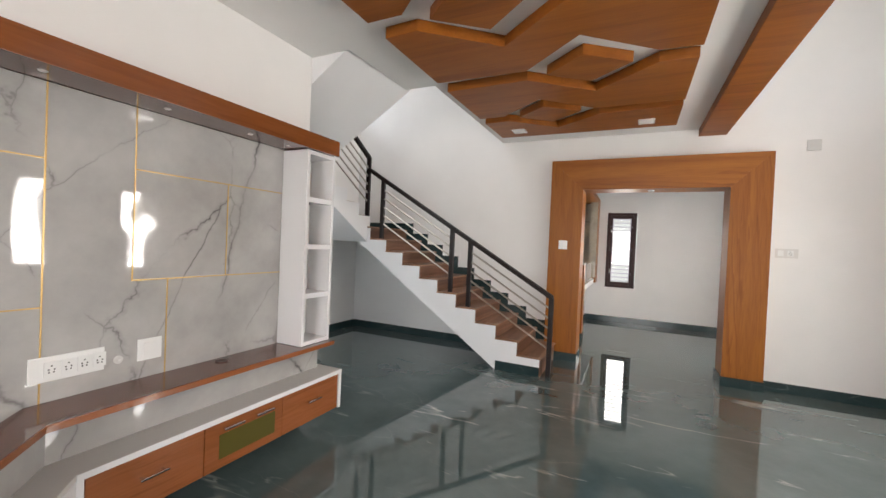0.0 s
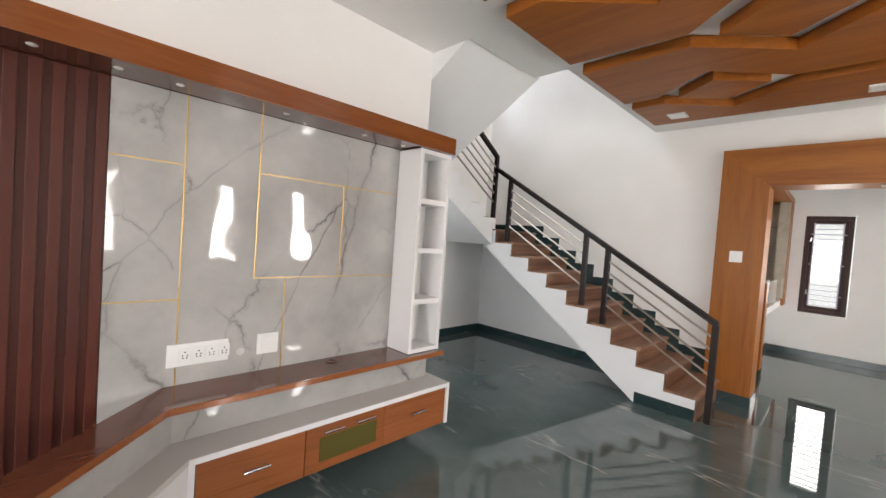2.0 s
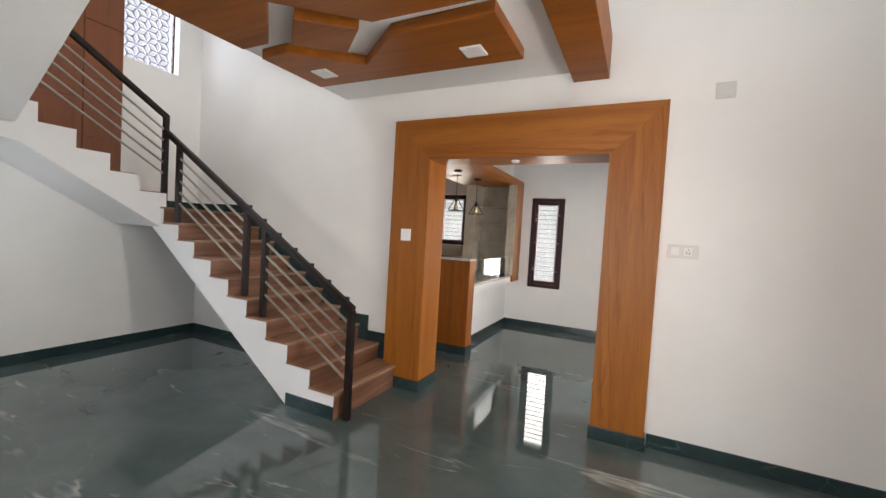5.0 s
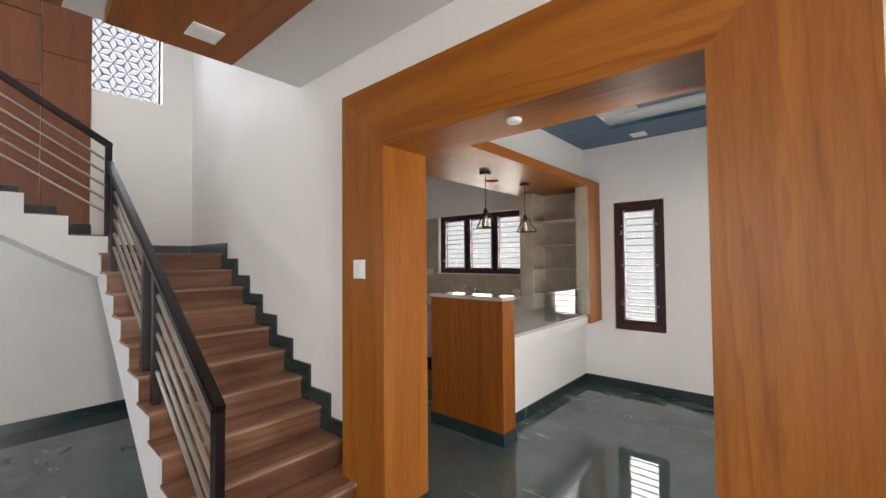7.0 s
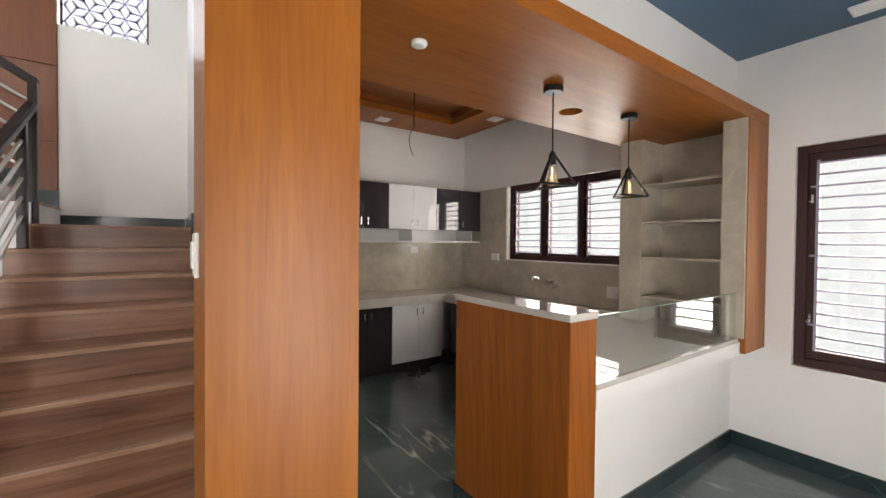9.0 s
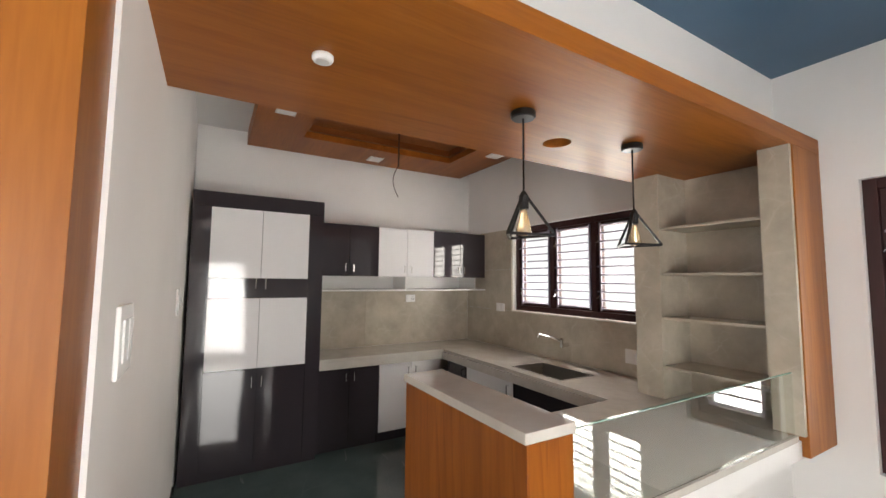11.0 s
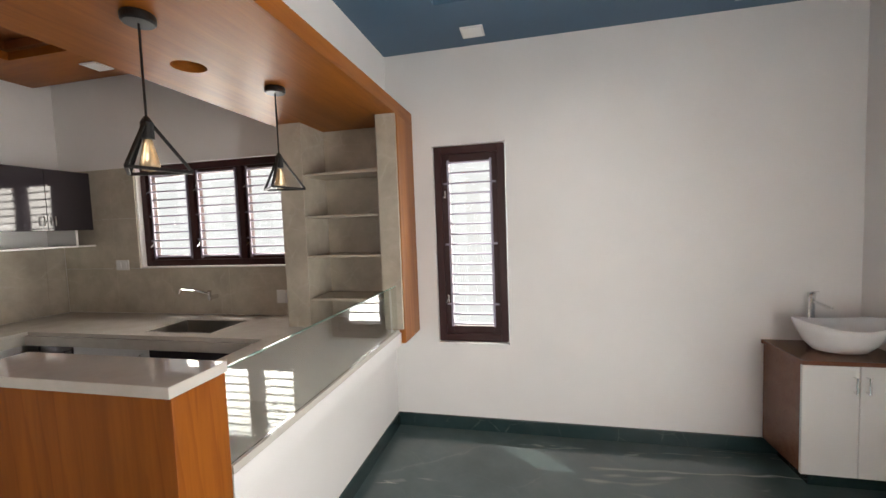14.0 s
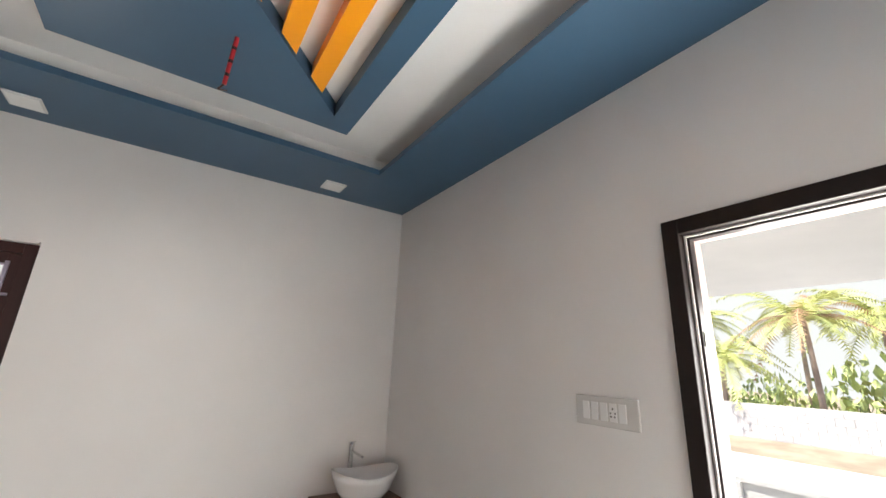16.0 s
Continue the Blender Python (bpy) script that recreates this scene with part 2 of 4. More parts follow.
FILAMENT = material("bulb_filament", (0.8, 0.45, 0.1), 0.3, 0.5)
GLASS = material("clear_glass", (0.90, 0.96, 0.94), 0.0)
shader(GLASS).inputs["Transmission Weight"].default_value = 1.0
shader(GLASS).inputs["IOR"].default_value = 1.45
GLASS_EDGE = material("green_glass_edge", (0.25, 0.40, 0.34), 0.1)
PANE = material("window_pane_glass", (0.97, 0.98, 0.98), 0.0)
clear, shine, blend = (PANE.node_tree.nodes.new(k) for k in ("ShaderNodeBsdfTransparent", "ShaderNodeBsdfGlossy", "ShaderNodeMixShader"))
shine.inputs["Roughness"].default_value, blend.inputs[0].default_value = 0.02, 0.06
link(PANE, clear.outputs[0], blend.inputs[1])
link(PANE, shine.outputs[0], blend.inputs[2])
link(PANE, blend.outputs[0], PANE.node_tree.nodes["Material Output"].inputs["Surface"])
# Emission stands in for the blown-out brightness outdoors.
GLARE = material("glowing_backdrop_white", (0.04, 0.04, 0.04), 0.9)
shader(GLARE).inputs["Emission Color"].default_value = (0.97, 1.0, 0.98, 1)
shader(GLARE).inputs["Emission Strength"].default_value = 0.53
PLASTER_OUT = paint("pale_outside_plaster", (0.84, 0.82, 0.78), 0.8, 0.04)
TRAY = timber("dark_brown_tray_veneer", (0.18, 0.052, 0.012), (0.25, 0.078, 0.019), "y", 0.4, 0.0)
PARAPET = paint("weathered_parapet_plaster", (0.52, 0.51, 0.49), 0.8, 0.12)
SINK_STEEL = material("satin_sink_steel", (0.48, 0.46, 0.43), 0.30, 1.0)
REVEAL = paint("pale_pink_primer", (0.40, 0.31, 0.29), 0.7, 0.05)
BLOCK = paint("grey_concrete_block", (0.70, 0.66, 0.64), 0.9, 0.15)
SAND = paint("sandy_ground", (0.34, 0.27, 0.19), 0.95, 0.2)
PAVING = paint("pale_yard_paving", (0.62, 0.60, 0.57), 0.7, 0.08)
FROND = paint("palm_frond_green", (0.55, 0.58, 0.20), 0.5, 0.3)
FROND_DRY = paint("dry_palm_frond", (0.48, 0.30, 0.17), 0.7, 0.2)
TRUNK = paint("palm_trunk_bark", (0.45, 0.33, 0.26), 0.9, 0.3)
LEAF = paint("shrub_leaf_green", (0.50, 0.56, 0.24), 0.6, 0.35)
# Darker and paler copies of the tread's wood look, for risers and nosings.
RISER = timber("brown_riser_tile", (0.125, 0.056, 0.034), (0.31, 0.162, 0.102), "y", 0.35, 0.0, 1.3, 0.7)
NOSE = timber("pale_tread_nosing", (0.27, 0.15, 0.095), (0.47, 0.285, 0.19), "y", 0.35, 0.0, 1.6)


# ---- building helpers ----
SPOT = {}


def thing(name, place, label="", category="", group="", kind=""):
    ob = new(name)
    ob.location = place
    SPOT[ob.name] = Vector(place)
    ob.empty_display_size = 0.1
    return tagged(ob, label, category, group, kind)


def part(name, bm, mat, parent=None, label="", smooth=False):
    """Links a bmesh, given in world metres, as one mesh under its thing or part."""
    origin = SPOT[parent.name] if parent else Vector((0, 0, 0))
    bmesh.ops.translate(bm, verts=bm.verts, vec=-origin)
    bmesh.ops.recalc_face_normals(bm, faces=bm.faces)
    mesh = bpy.data.meshes.new(name)
    bm.to_mesh(mesh)
    bm.free()
    mesh.materials.append(mat)
    if smooth:
        for p in mesh.polygons:
            p.use_smooth = True
    ob = new(name, mesh)
    ob.parent = parent
    SPOT[ob.name] = origin.copy()
    if label:
        ob["label"] = label
    return ob


def solid(name, bm, mat, label="", category="", group="", kind="", smooth=False):
    """A thing of one mesh, its origin at the middle of its base."""
    lo = Vector([min(v.co[k] for v in bm.verts) for k in range(3)])
    hi = Vector([max(v.co[k] for v in bm.verts) for k in range(3)])
    base = Vector(((lo.x + hi.x) / 2, (lo.y + hi.y) / 2, lo.z))
    bmesh.ops.translate(bm, verts=bm.verts, vec=-base)
    ob = part(name, bm, mat, None, "", smooth)
    ob.location = base
    SPOT[ob.name] = base
    return tagged(ob, label, category, group, kind)


def box(x0, x1, y0, y1, z0, z1, bevel=0.0, bm=None):
    own = bmesh.new()
    bmesh.ops.create_cube(own, size=1)
    for v in own.verts:
        v.co = Vector((x0 if v.co.x < 0 else x1, y0 if v.co.y < 0 else y1, z0 if v.co.z < 0 else z1))
    if bevel:
        bmesh.ops.bevel(own, geom=own.edges[:], offset=bevel, segments=2, affect="EDGES", profile=0.6)
    return join(bm, own)


def join(bm, own):
    if bm is None:
        return own
    mesh = bpy.data.meshes.new("joint")
    own.to_mesh(mesh)
    own.free()
    bm.from_mesh(mesh)
    bpy.data.meshes.remove(mesh)
    return bm


def prism(points, low, high, axis="z", bevel=0.0, bm=None):
    """A flat outline, pulled from low to high along an axis."""
    own = bmesh.new()
    put = {"z": lambda a, b, c: (a, b, c), "y": lambda a, b, c: (a, c, b), "x": lambda a, b, c: (c, a, b)}[axis]
    lo = [own.verts.new(put(a, b, low)) for a, b in points]
    hi = [own.verts.new(put(a, b, high)) for a, b in points]
    own.faces.new(lo), own.faces.new(hi)
    for k in range(len(lo)):
        j = (k + 1) % len(lo)
        own.faces.new((lo[k], lo[j], hi[j], hi[k]))
    bmesh.ops.recalc_face_normals(own, faces=own.faces)
    if bevel:
        bmesh.ops.bevel(own, geom=own.edges[:], offset=bevel, segments=2, affect="EDGES", profile=0.6)
    return join(bm, own)


def tube(a, b, radius, sides=10, end=None, bm=None):
    """A round bar from a to b."""
    a, b = Vector(a), Vector(b)
    own = bmesh.new()
    bmesh.ops.create_cone(own, cap_ends=True, segments=sides, radius1=radius, radius2=radius if end is None else end, depth=(b - a).length)
    turn = (b - a).to_track_quat("Z", "Y").to_matrix().to_4x4()
    own.transform(Matrix.Translation((a + b) / 2) @ turn)
    return join(bm, own)


def bar(a, b, width, height, bevel=0.004, bm=None):
    """A square bar from a to b."""
    a, b = Vector(a), Vector(b)
    own = bmesh.new()
    bmesh.ops.create_cube(own, size=1)
    for v in own.verts:
        v.co = Vector((v.co.x * width, v.co.y * height, v.co.z * (b - a).length))
    if bevel:
        bmesh.ops.bevel(own, geom=own.edges[:], offset=bevel, segments=2, affect="EDGES")
    turn = (b - a).to_track_quat("Z", "Y").to_matrix().to_4x4()
    own.transform(Matrix.Translation((a + b) / 2) @ turn)
    return join(bm, own)


def lathe(profile, place, sides=24, squash=(1, 1), bm=None):
    """A turned body from (radius, height) pairs."""
    own = bmesh.new()
    rings = []
    for r, h in profile:
        rings.append([own.verts.new((place[0] + r * squash[0] * math.cos(k * math.tau / sides), place[1] + r * squash[1] * math.sin(k * math.tau / sides), place[2] + h)) for k in range(sides)])
    for a, b in zip(rings, rings[1:]):
        for k in range(sides):
            j = (k + 1) % sides
            own.faces.new((a[k], a[j], b[j], b[k]))
    own.faces.new(rings[0]), own.faces.new(rings[-1])
    return join(bm, own)


def wall(name, axis, face0, face1, a0, a1, z0, z1, holes=(), mat=None, label="white painted plaster wall"):
    """A wall with its thickness between two faces, and openings (a0, a1, z0, z1) right through it."""
    cuts_a = sorted({a0, a1, *[h[0] for h in holes], *[h[1] for h in holes]})
    bm = None
    for p, q in zip(cuts_a, cuts_a[1:]):
        cuts_z = sorted([(h[2], h[3]) for h in holes if h[0] <= p + 1e-6 and h[1] >= q - 1e-6])
        low = z0
        for s, e in [*cuts_z, (z1, z1)]:
            if s > low + 1e-6:
                bm = box(p, q, face0, face1, low, s, 0, bm) if axis == "y" else box(face0, face1, p, q, low, s, 0, bm)
            low = max(low, e)
    bmesh.ops.remove_doubles(bm, verts=bm.verts, dist=1e-5)
    return solid(name, bm, mat or WHITE, label, "wall", "", "structure")

# ---- large structure ----
solid("floor", box(-3.9, 3.5, -2.9, 9.5, -0.15, 0), FLOOR, "dark green polished stone floor with pale veins", "floor", "", "structure")
wall("wall_tv", "x", -2.06, -1.86, -2.7, 3.06, 0, 2.8)
# Unseen wall; both its openings are added to let fill light in.
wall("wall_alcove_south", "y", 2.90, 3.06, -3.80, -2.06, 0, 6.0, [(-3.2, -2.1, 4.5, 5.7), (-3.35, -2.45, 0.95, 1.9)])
wall("wall_west", "x", -3.80, -3.60, 3.06, 6.2, 0, 6.0, [(5.07, 5.66, 3.21, 4.3)])
wall("wall_portal", "y", 5.95, 6.20, -3.80, 3.46, 0, 6.0, [(-0.30, 1.55, 0, 2.30)])
# The last, high opening is unseen and added for fill light.
LIVING_WINDOWS = [(1.4, 1.8, 0.78, 2.08), (3.0, 3.4, 0.78, 2.08), (4.3, 4.7, 0.78, 2.08), (0.0, 3.9, 3.6, 5.0)]
wall("wall_living_east", "x", 3.26, 3.46, -2.7, 5.95, 0, 6.0, LIVING_WINDOWS)
wall("wall_living_south", "y", -2.70, -2.50, -1.86, 3.26, 0, 6.0, [(-0.4, 1.8, 0.6, 2.3)])
wall("wall_north", "y", 9.25, 9.45, -3.80, 2.80, 0, 3.2, [(-0.03, 0.515, 0.66, 2.15), (-2.76, -1.17, 1.27, 2.19)])
wall("wall_kitchen_west", "x", -3.80, -3.65, 6.20, 9.25, 0, 3.2)
wall("wall_dining_east", "x", 2.646, 2.80, 6.20, 9.25, 0, 3.2, [(6.24, 7.08, 0, 2.15)])
solid("wall_upper_kitchen", box(-0.56, -0.365, 6.20, 9.25, 2.39, 3.12), WHITE, "white painted beam wall above the kitchen opening", "wall", "", "structure")
solid("wall_half", prism([(-0.50, 0.0), (-0.37, 0.0), (-0.37, 0.72), (-0.20, 0.75), (-0.20, 0.834), (-0.50, 0.834)], 7.325, 9.25, "y"), WHITE, "low white half wall under the glass", "wall", "", "structure")
# living ceiling slab, notched at the stairwell, with the upper floor above it
SLAB = [(-1.86, -2.5), (1.06, -2.5), (1.06, 5.95), (-1.2, 5.95), (-1.2, 3.87), (-1.5, 3.87), (-1.5, 3.06), (-1.86, 3.06)]
solid("ceiling_living", prism(SLAB, 2.79, 2.96), CEIL_WHITE, "white plaster ceiling slab with a stairwell notch", "ceiling", "", "structure")
solid("ceiling_upper", box(-3.8, 3.46, -2.7, 6.2, 6.0, 6.15), CEIL_WHITE, "white upper ceiling over the double height space", "ceiling", "", "structure")
solid("ceiling_kitchen", box(-3.65, -0.56, 6.20, 9.25, 3.04, 3.15), CEIL_WHITE, "white kitchen ceiling", "ceiling", "", "structure")
solid("ceiling_dining", box(-0.365, 2.646, 6.20, 9.25, 2.985, 3.2), CEIL_WHITE, "white recessed dining ceiling", "ceiling", "", "structure")

# wooden beam along the slab's edge
edge_beam = thing("edge_beam", (1.19, 1.7, 2.71), "brown veneered beam along the ceiling edge", "beam")
part("beam_cladding", box(1.06, 1.32, -2.5, 5.945, 2.71, 3.02, 0.004), TEAK_CEIL, edge_beam)

# skirting
def skirting(name, x0, x1, y0, y1):
    return solid(name, box(x0, x1, y0, y1, 0, 0.1, 0.002), SKIRT, "dark green polished stone skirting", "skirting", "", "structure")


skirting("baseboard", -3.60, -3.585, 3.06, 5.935)
skirting("baseboard", -3.60, -0.86, 5.935, 5.95)
skirting("baseboard", 1.75, 3.26, 5.935, 5.95)
skirting("baseboard", 3.245, 3.26, 5.60, 5.935)
skirting("baseboard", 3.245, 3.26, -2.5, 5.05)
skirting("baseboard", -0.37, 2.646, 9.235, 9.25)
skirting("baseboard", -0.37, -0.355, 7.326, 9.235)
skirting("baseboard", 2.631, 2.646, 7.09, 9.235)
skirting("baseboard", 1.75, 2.631, 6.20, 6.215)
skirting("baseboard", -2.9, -0.55, 6.20, 6.215)

# ---- wooden portal between living and dining ----
portal = thing("portal_frame", (0.62, 5.95, 0), "orange teak veneered portal frame around the opening", "door frame")
part("left_post", prism([(-0.512, 0.1), (-0.125, 0.1), (-0.125, 2.125), (-0.512, 2.49)], 5.85, 6.19, "y", 0.0012), TEAK, portal)
part("right_post", prism([(1.367, 0.1), (1.732, 0.1), (1.732, 2.49), (1.367, 2.125)], 5.85, 6.19, "y", 0.0012), TEAK, portal)
part("header", prism([(-0.512, 2.49), (-0.125, 2.125), (1.367, 2.125), (1.732, 2.49)], 5.85, 6.19, "y", 0.0012), TEAK_X, portal)
for x0, x1 in ((-0.522, -0.115), (1.357, 1.742)):
    part("stone_foot", box(x0, x1, 5.84, 6.20, 0, 0.1, 0.002), SKIRT, portal, "dark green stone foot")


# ---- stairs ----
Z0, RISE, GO, X0 = 0.204, 0.152, 0.2525, -0.385
stairs = thing("staircase", (-2.0, 5.4, 0), "white staircase with brown wood-look treads turning at a landing", "staircase")
top = [Z0 + RISE * k for k in range(10)]
front = [X0 - GO * k for k in range(10)]
outline = [(front[0], 0)]
for k in range(10):
    outline += [(front[k] - 0.012, 0 if k == 0 else top[k - 1] - 0.018), (front[k] - 0.012, top[k] - 0.018)]
outline = outline[1:] + [(-3.6, top[9] - 0.018), (-3.6, top[9] - 0.15), (-2.88, top[9] - 0.19), (-0.90, 0.0)]
part("lower_flight", prism(outline, 5.03, 5.95, "y"), STAIR_WHITE, stairs, "white plastered flight with a sloping underside")
for k in range(9):
    part("tread", box(front[k + 1] - 0.012, front[k] - 0.026, 5.022, 5.948, top[k] - 0.018, top[k]), TREAD, stairs)
    part("nosing", box(front[k] - 0.0258, front[k] + 0.014, 5.022, 5.948, top[k] - 0.02, top[k], 0.004), NOSE, stairs, "pale nosing")
part("landing_tread", box(-3.6, front[9] + 0.012, 5.022, 5.948, top[9] - 0.018, top[9], 0.004), TREAD, stairs)
for k in range(10):
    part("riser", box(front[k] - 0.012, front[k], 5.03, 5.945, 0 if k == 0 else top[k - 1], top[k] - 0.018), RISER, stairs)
YF, GO2 = 5.08, 0.243
top2 = [top[9] + RISE * (k + 1) for k in range(5)]
line = []
for k in range(5):
    y = YF - GO2 * k
    line += [(y, top[9] if k == 0 else top2[k - 1] - 0.015), (y, top2[k] - 0.015)]
line += [(3.06, top2[4] - 0.015), (3.06, top2[4] - 0.19), (4.0, 1.99), (5.03, 1.37), (5.08, 1.37)]
part("middle_flight", prism(line, -3.6, -2.72, "x"), STAIR_WHITE, stairs, "white plastered middle flight")
for k in range(4):
    y = YF - GO2 * k
    part("tread", box(-3.568, -2.80, y - GO2, y + 0.01, top2[k] - 0.0148, top2[k], 0.003), TREAD, stairs)
    part("wall_skirting", box(-3.568, -3.556, y - GO2 + 0.001, y - 0.001, top2[k] + 0.0005, top2[k] + 0.14), SKIRT, stairs, "dark green stone skirting")
up = [(-2.72, top2[4])]
for k in range(4):
    up += [(-2.70 + 0.25 * k, top2[4] + RISE * k), (-2.70 + 0.25 * k, top2[4] + RISE * (k + 1))]
up = up[1:] + [(-1.5, top2[4] + RISE * 4), (-1.5, 2.815), (-2.60, 2.12), (-2.72, 2.12)]
part("upper_flight", prism(up, 3.06, 3.95, "y"), STAIR_WHITE, stairs, "white plastered upper flight with a sloping underside")
string_foot = part("stone_foot", box(-0.89, -0.397, 5.018, 5.03, 0, 0.1), SKIRT, stairs, "dark green stone foot")
zig = [(front[0] + 0.11, 0.0), (front[0] + 0.11, top[0] + 0.1)]
for k in range(1, 10):
    zig += [(front[k] + 0.11, top[k - 1] + 0.1), (front[k] + 0.11, top[k] + 0.1)]
zig += [(-3.585, top[9] + 0.1), (-3.585, top[9])]
for k in range(9, 0, -1):
    zig += [(front[k], top[k]), (front[k], top[k - 1])]
zig += [(front[0], top[0]), (front[0], 0.0)]
part("stepped_skirting", prism(zig, 5.948, 5.962 - 0.03, "y"), SKIRT, stairs, "dark green stepped stone skirting")
part("landing_skirting", box(-3.6, -3.585, 5.08, 5.93, top[9], top[9] + 0.1), SKIRT, stairs, "dark green stone skirting")

# railing
railing = thing("stair_railing", (-1.4, 5.08, 0), "black painted handrail with steel rods on the staircase", "railing")
RY = 5.085


def rail_z(x):
    return 0.862 + (-0.31 - x) * 0.6


for x, low in ((-0.31, 0.0), (-1.27, top[3]), (-1.51, top[4]), (-2.53, top[8])):
    part("post", box(x - 0.025, x + 0.025, RY - 0.022, RY + 0.022, low, rail_z(x) - 0.01, 0.004), RAIL, railing)
part("handrail", bar((-0.295, RY, rail_z(-0.295)), (-2.75, RY, rail_z(-2.75)), 0.055, 0.05, 0.008), RAIL, railing)
for a, b in ((-0.31, -1.27), (-1.51, -2.53)):
    for drop in (0.13, 0.24, 0.35, 0.46, 0.57):
        part("rod", tube((a, RY, rail_z(a) - drop), (b, RY, rail_z(b) - drop), 0.0105), STEEL, railing, "polished steel rod")
RX = -2.775
part("post", box(RX - 0.025, RX + 0.025, RY - 0.022, RY + 0.022, top[9] + 0.0, 2.49, 0.004), RAIL, railing)
part("handrail", bar((RX, RY + 0.02, 2.475), (RX, 3.95, 2.475 + 1.155 * 0.626), 0.055, 0.05, 0.008), RAIL, railing)
for drop in (0.13, 0.24, 0.35, 0.46, 0.57):
    part("rod", tube((RX, RY, 2.475 - drop), (RX, 3.95, 2.475 + 1.135 * 0.626 - drop), 0.0105), STEEL, railing, "polished steel rod")
part("post", box(RX - 0.025, RX + 0.025, 3.92, 3.96, 2.3, 3.19, 0.004), RAIL, railing)

# brown panelling on the stair wall, with grooves
panelling = thing("stair_wall_panelling", (-3.59, 4.1, 1.6), "brown laminate wall panelling with grooves above the stairs", "wall panelling")
for y0, y1, rows in ((4.725, 5.07, (1.66, 2.25, 2.86, 3.44, 4.05, 4.7, 5.9)), (4.22, 4.72, (1.98, 2.62, 3.12, 3.76, 4.4, 5.9)), (3.07, 4.215, (2.34, 2.86, 3.5, 4.2, 5.9))):
    part("backing", box(-3.6, -3.584, y0, y1, rows[0], rows[-1]), PANEL_BROWN, panelling)
    for z0, z1 in zip(rows, rows[1:]):
        part("panel", box(-3.5835, -3.57, y0 + 0.003, y1 - 0.003, z0 + 0.003, z1 - 0.003, 0.003), PANEL_BROWN, panelling)

# pierced screen in the stair window
screen = thing("pierced_screen", (-3.72, 5.36, 3.21), "white pierced star-pattern window screen", "window screen", "", "structure")


def star_screen():
    """Bars from the middle of every triangle of a lattice to its corners: six-pointed stars, thick at the forks."""
    own = bmesh.new()
    side, across = 0.137, 0.137 * 0.866

    def clipped(p):
        return (min(5.645, max(5.085, p[0])), min(4.3, max(3.222, p[1])))

    for i in range(-2, 7):
        for j in range(-2, 10):
            y, z = 5.252 + i * across, 3.29 + j * side + (i % 2) * side / 2
            for q in (1, -1):
                corners = [(y, z), (y, z + side), (y + q * across, z + side / 2)]
                mid = (y + q * across / 3, z + side / 2)
                if not (5.075 < mid[0] < 5.655 and 3.20 < mid[1] < 4.32):
                    continue
                for c in corners:
                    d = (Vector(c) - Vector(mid)).normalized()
                    n = Vector((-d.y, d.x))
                    m, e = Vector(mid), Vector(c)
                    pts = [clipped(p) for p in (m + n * 0.011 - d * 0.006, e + n * 0.0035, e - n * 0.0035, m - n * 0.011 - d * 0.006)]
                    if abs(pts[0][0] - pts[1][0]) + abs(pts[0][1] - pts[1][1]) > 0.02:
                        own = prism(pts, -3.727, -3.713, "x", 0, own)
    return own


part("lattice", star_screen(), SCREEN_SHADE, screen)
sf = box(-3.74, -3.70, 5.07, 5.085, 3.21, 4.3)
sf = box(-3.74, -3.70, 5.645, 5.66, 3.21, 4.3, 0, sf)
sf = box(-3.74, -3.70, 5.085, 5.645, 3.21, 3.225, 0, sf)
part("frame", sf, FRAME, screen)

# ---- ceiling of wooden panels over the living room ----
false_ceiling = thing("false_ceiling_panels", (-0.1, 3.6, 2.71), "teak veneered zigzag ceiling panels with diamonds", "false ceiling")
PANELS = [
    [(-1.05, 0.9), (0.82, 0.9), (0.82, 1.70), (0.55, 1.68), (0.13, 1.33), (-0.30, 1.70), (-1.05, 1.70)],
    [(-1.06, 1.88), (-0.33, 1.86), (0.11, 2.24), (0.55, 1.86), (0.81, 1.87), (0.81, 2.70), (0.08, 2.69), (-0.37, 2.31), (-0.82, 2.69), (-1.06, 2.69)],
    [(-1.06, 2.88), (-0.82, 2.87), (-0.37, 3.25), (0.10, 2.86), (0.80, 2.87), (0.80, 3.66), (0.55, 3.64), (0.10, 3.27), (-0.33, 3.67), (-1.06, 3.65)],
    [(-1.06, 3.84), (-0.36, 3.83), (0.12, 4.22), (0.56, 3.82), (0.80, 3.83), (0.80, 4.66), (0.08, 4.65), (-0.36, 4.27), (-0.79, 4.64), (-1.05, 4.64)],
    [(-1.05, 4.80), (-0.78, 4.79), (-0.34, 5.15), (0.10, 4.82), (0.80, 4.80), (0.80, 5.42), (-1.04, 5.41)],
]
for pts in PANELS:
    part("zigzag_panel", prism(pts, 2.71, 2.785, "z", 0.003), TEAK_CEIL, false_ceiling)
for cx, cy in ((0.10, 1.77), (-0.39, 2.78), (0.10, 3.77), (-0.35, 4.70)):
    part("diamond_panel", prism([(cx - 0.30, cy + 0.01), (cx - 0.01, cy - 0.24), (cx + 0.30, cy - 0.01), (cx, cy + 0.24)], 2.71, 2.785, "z", 0.003), TEAK_CEIL, false_ceiling)


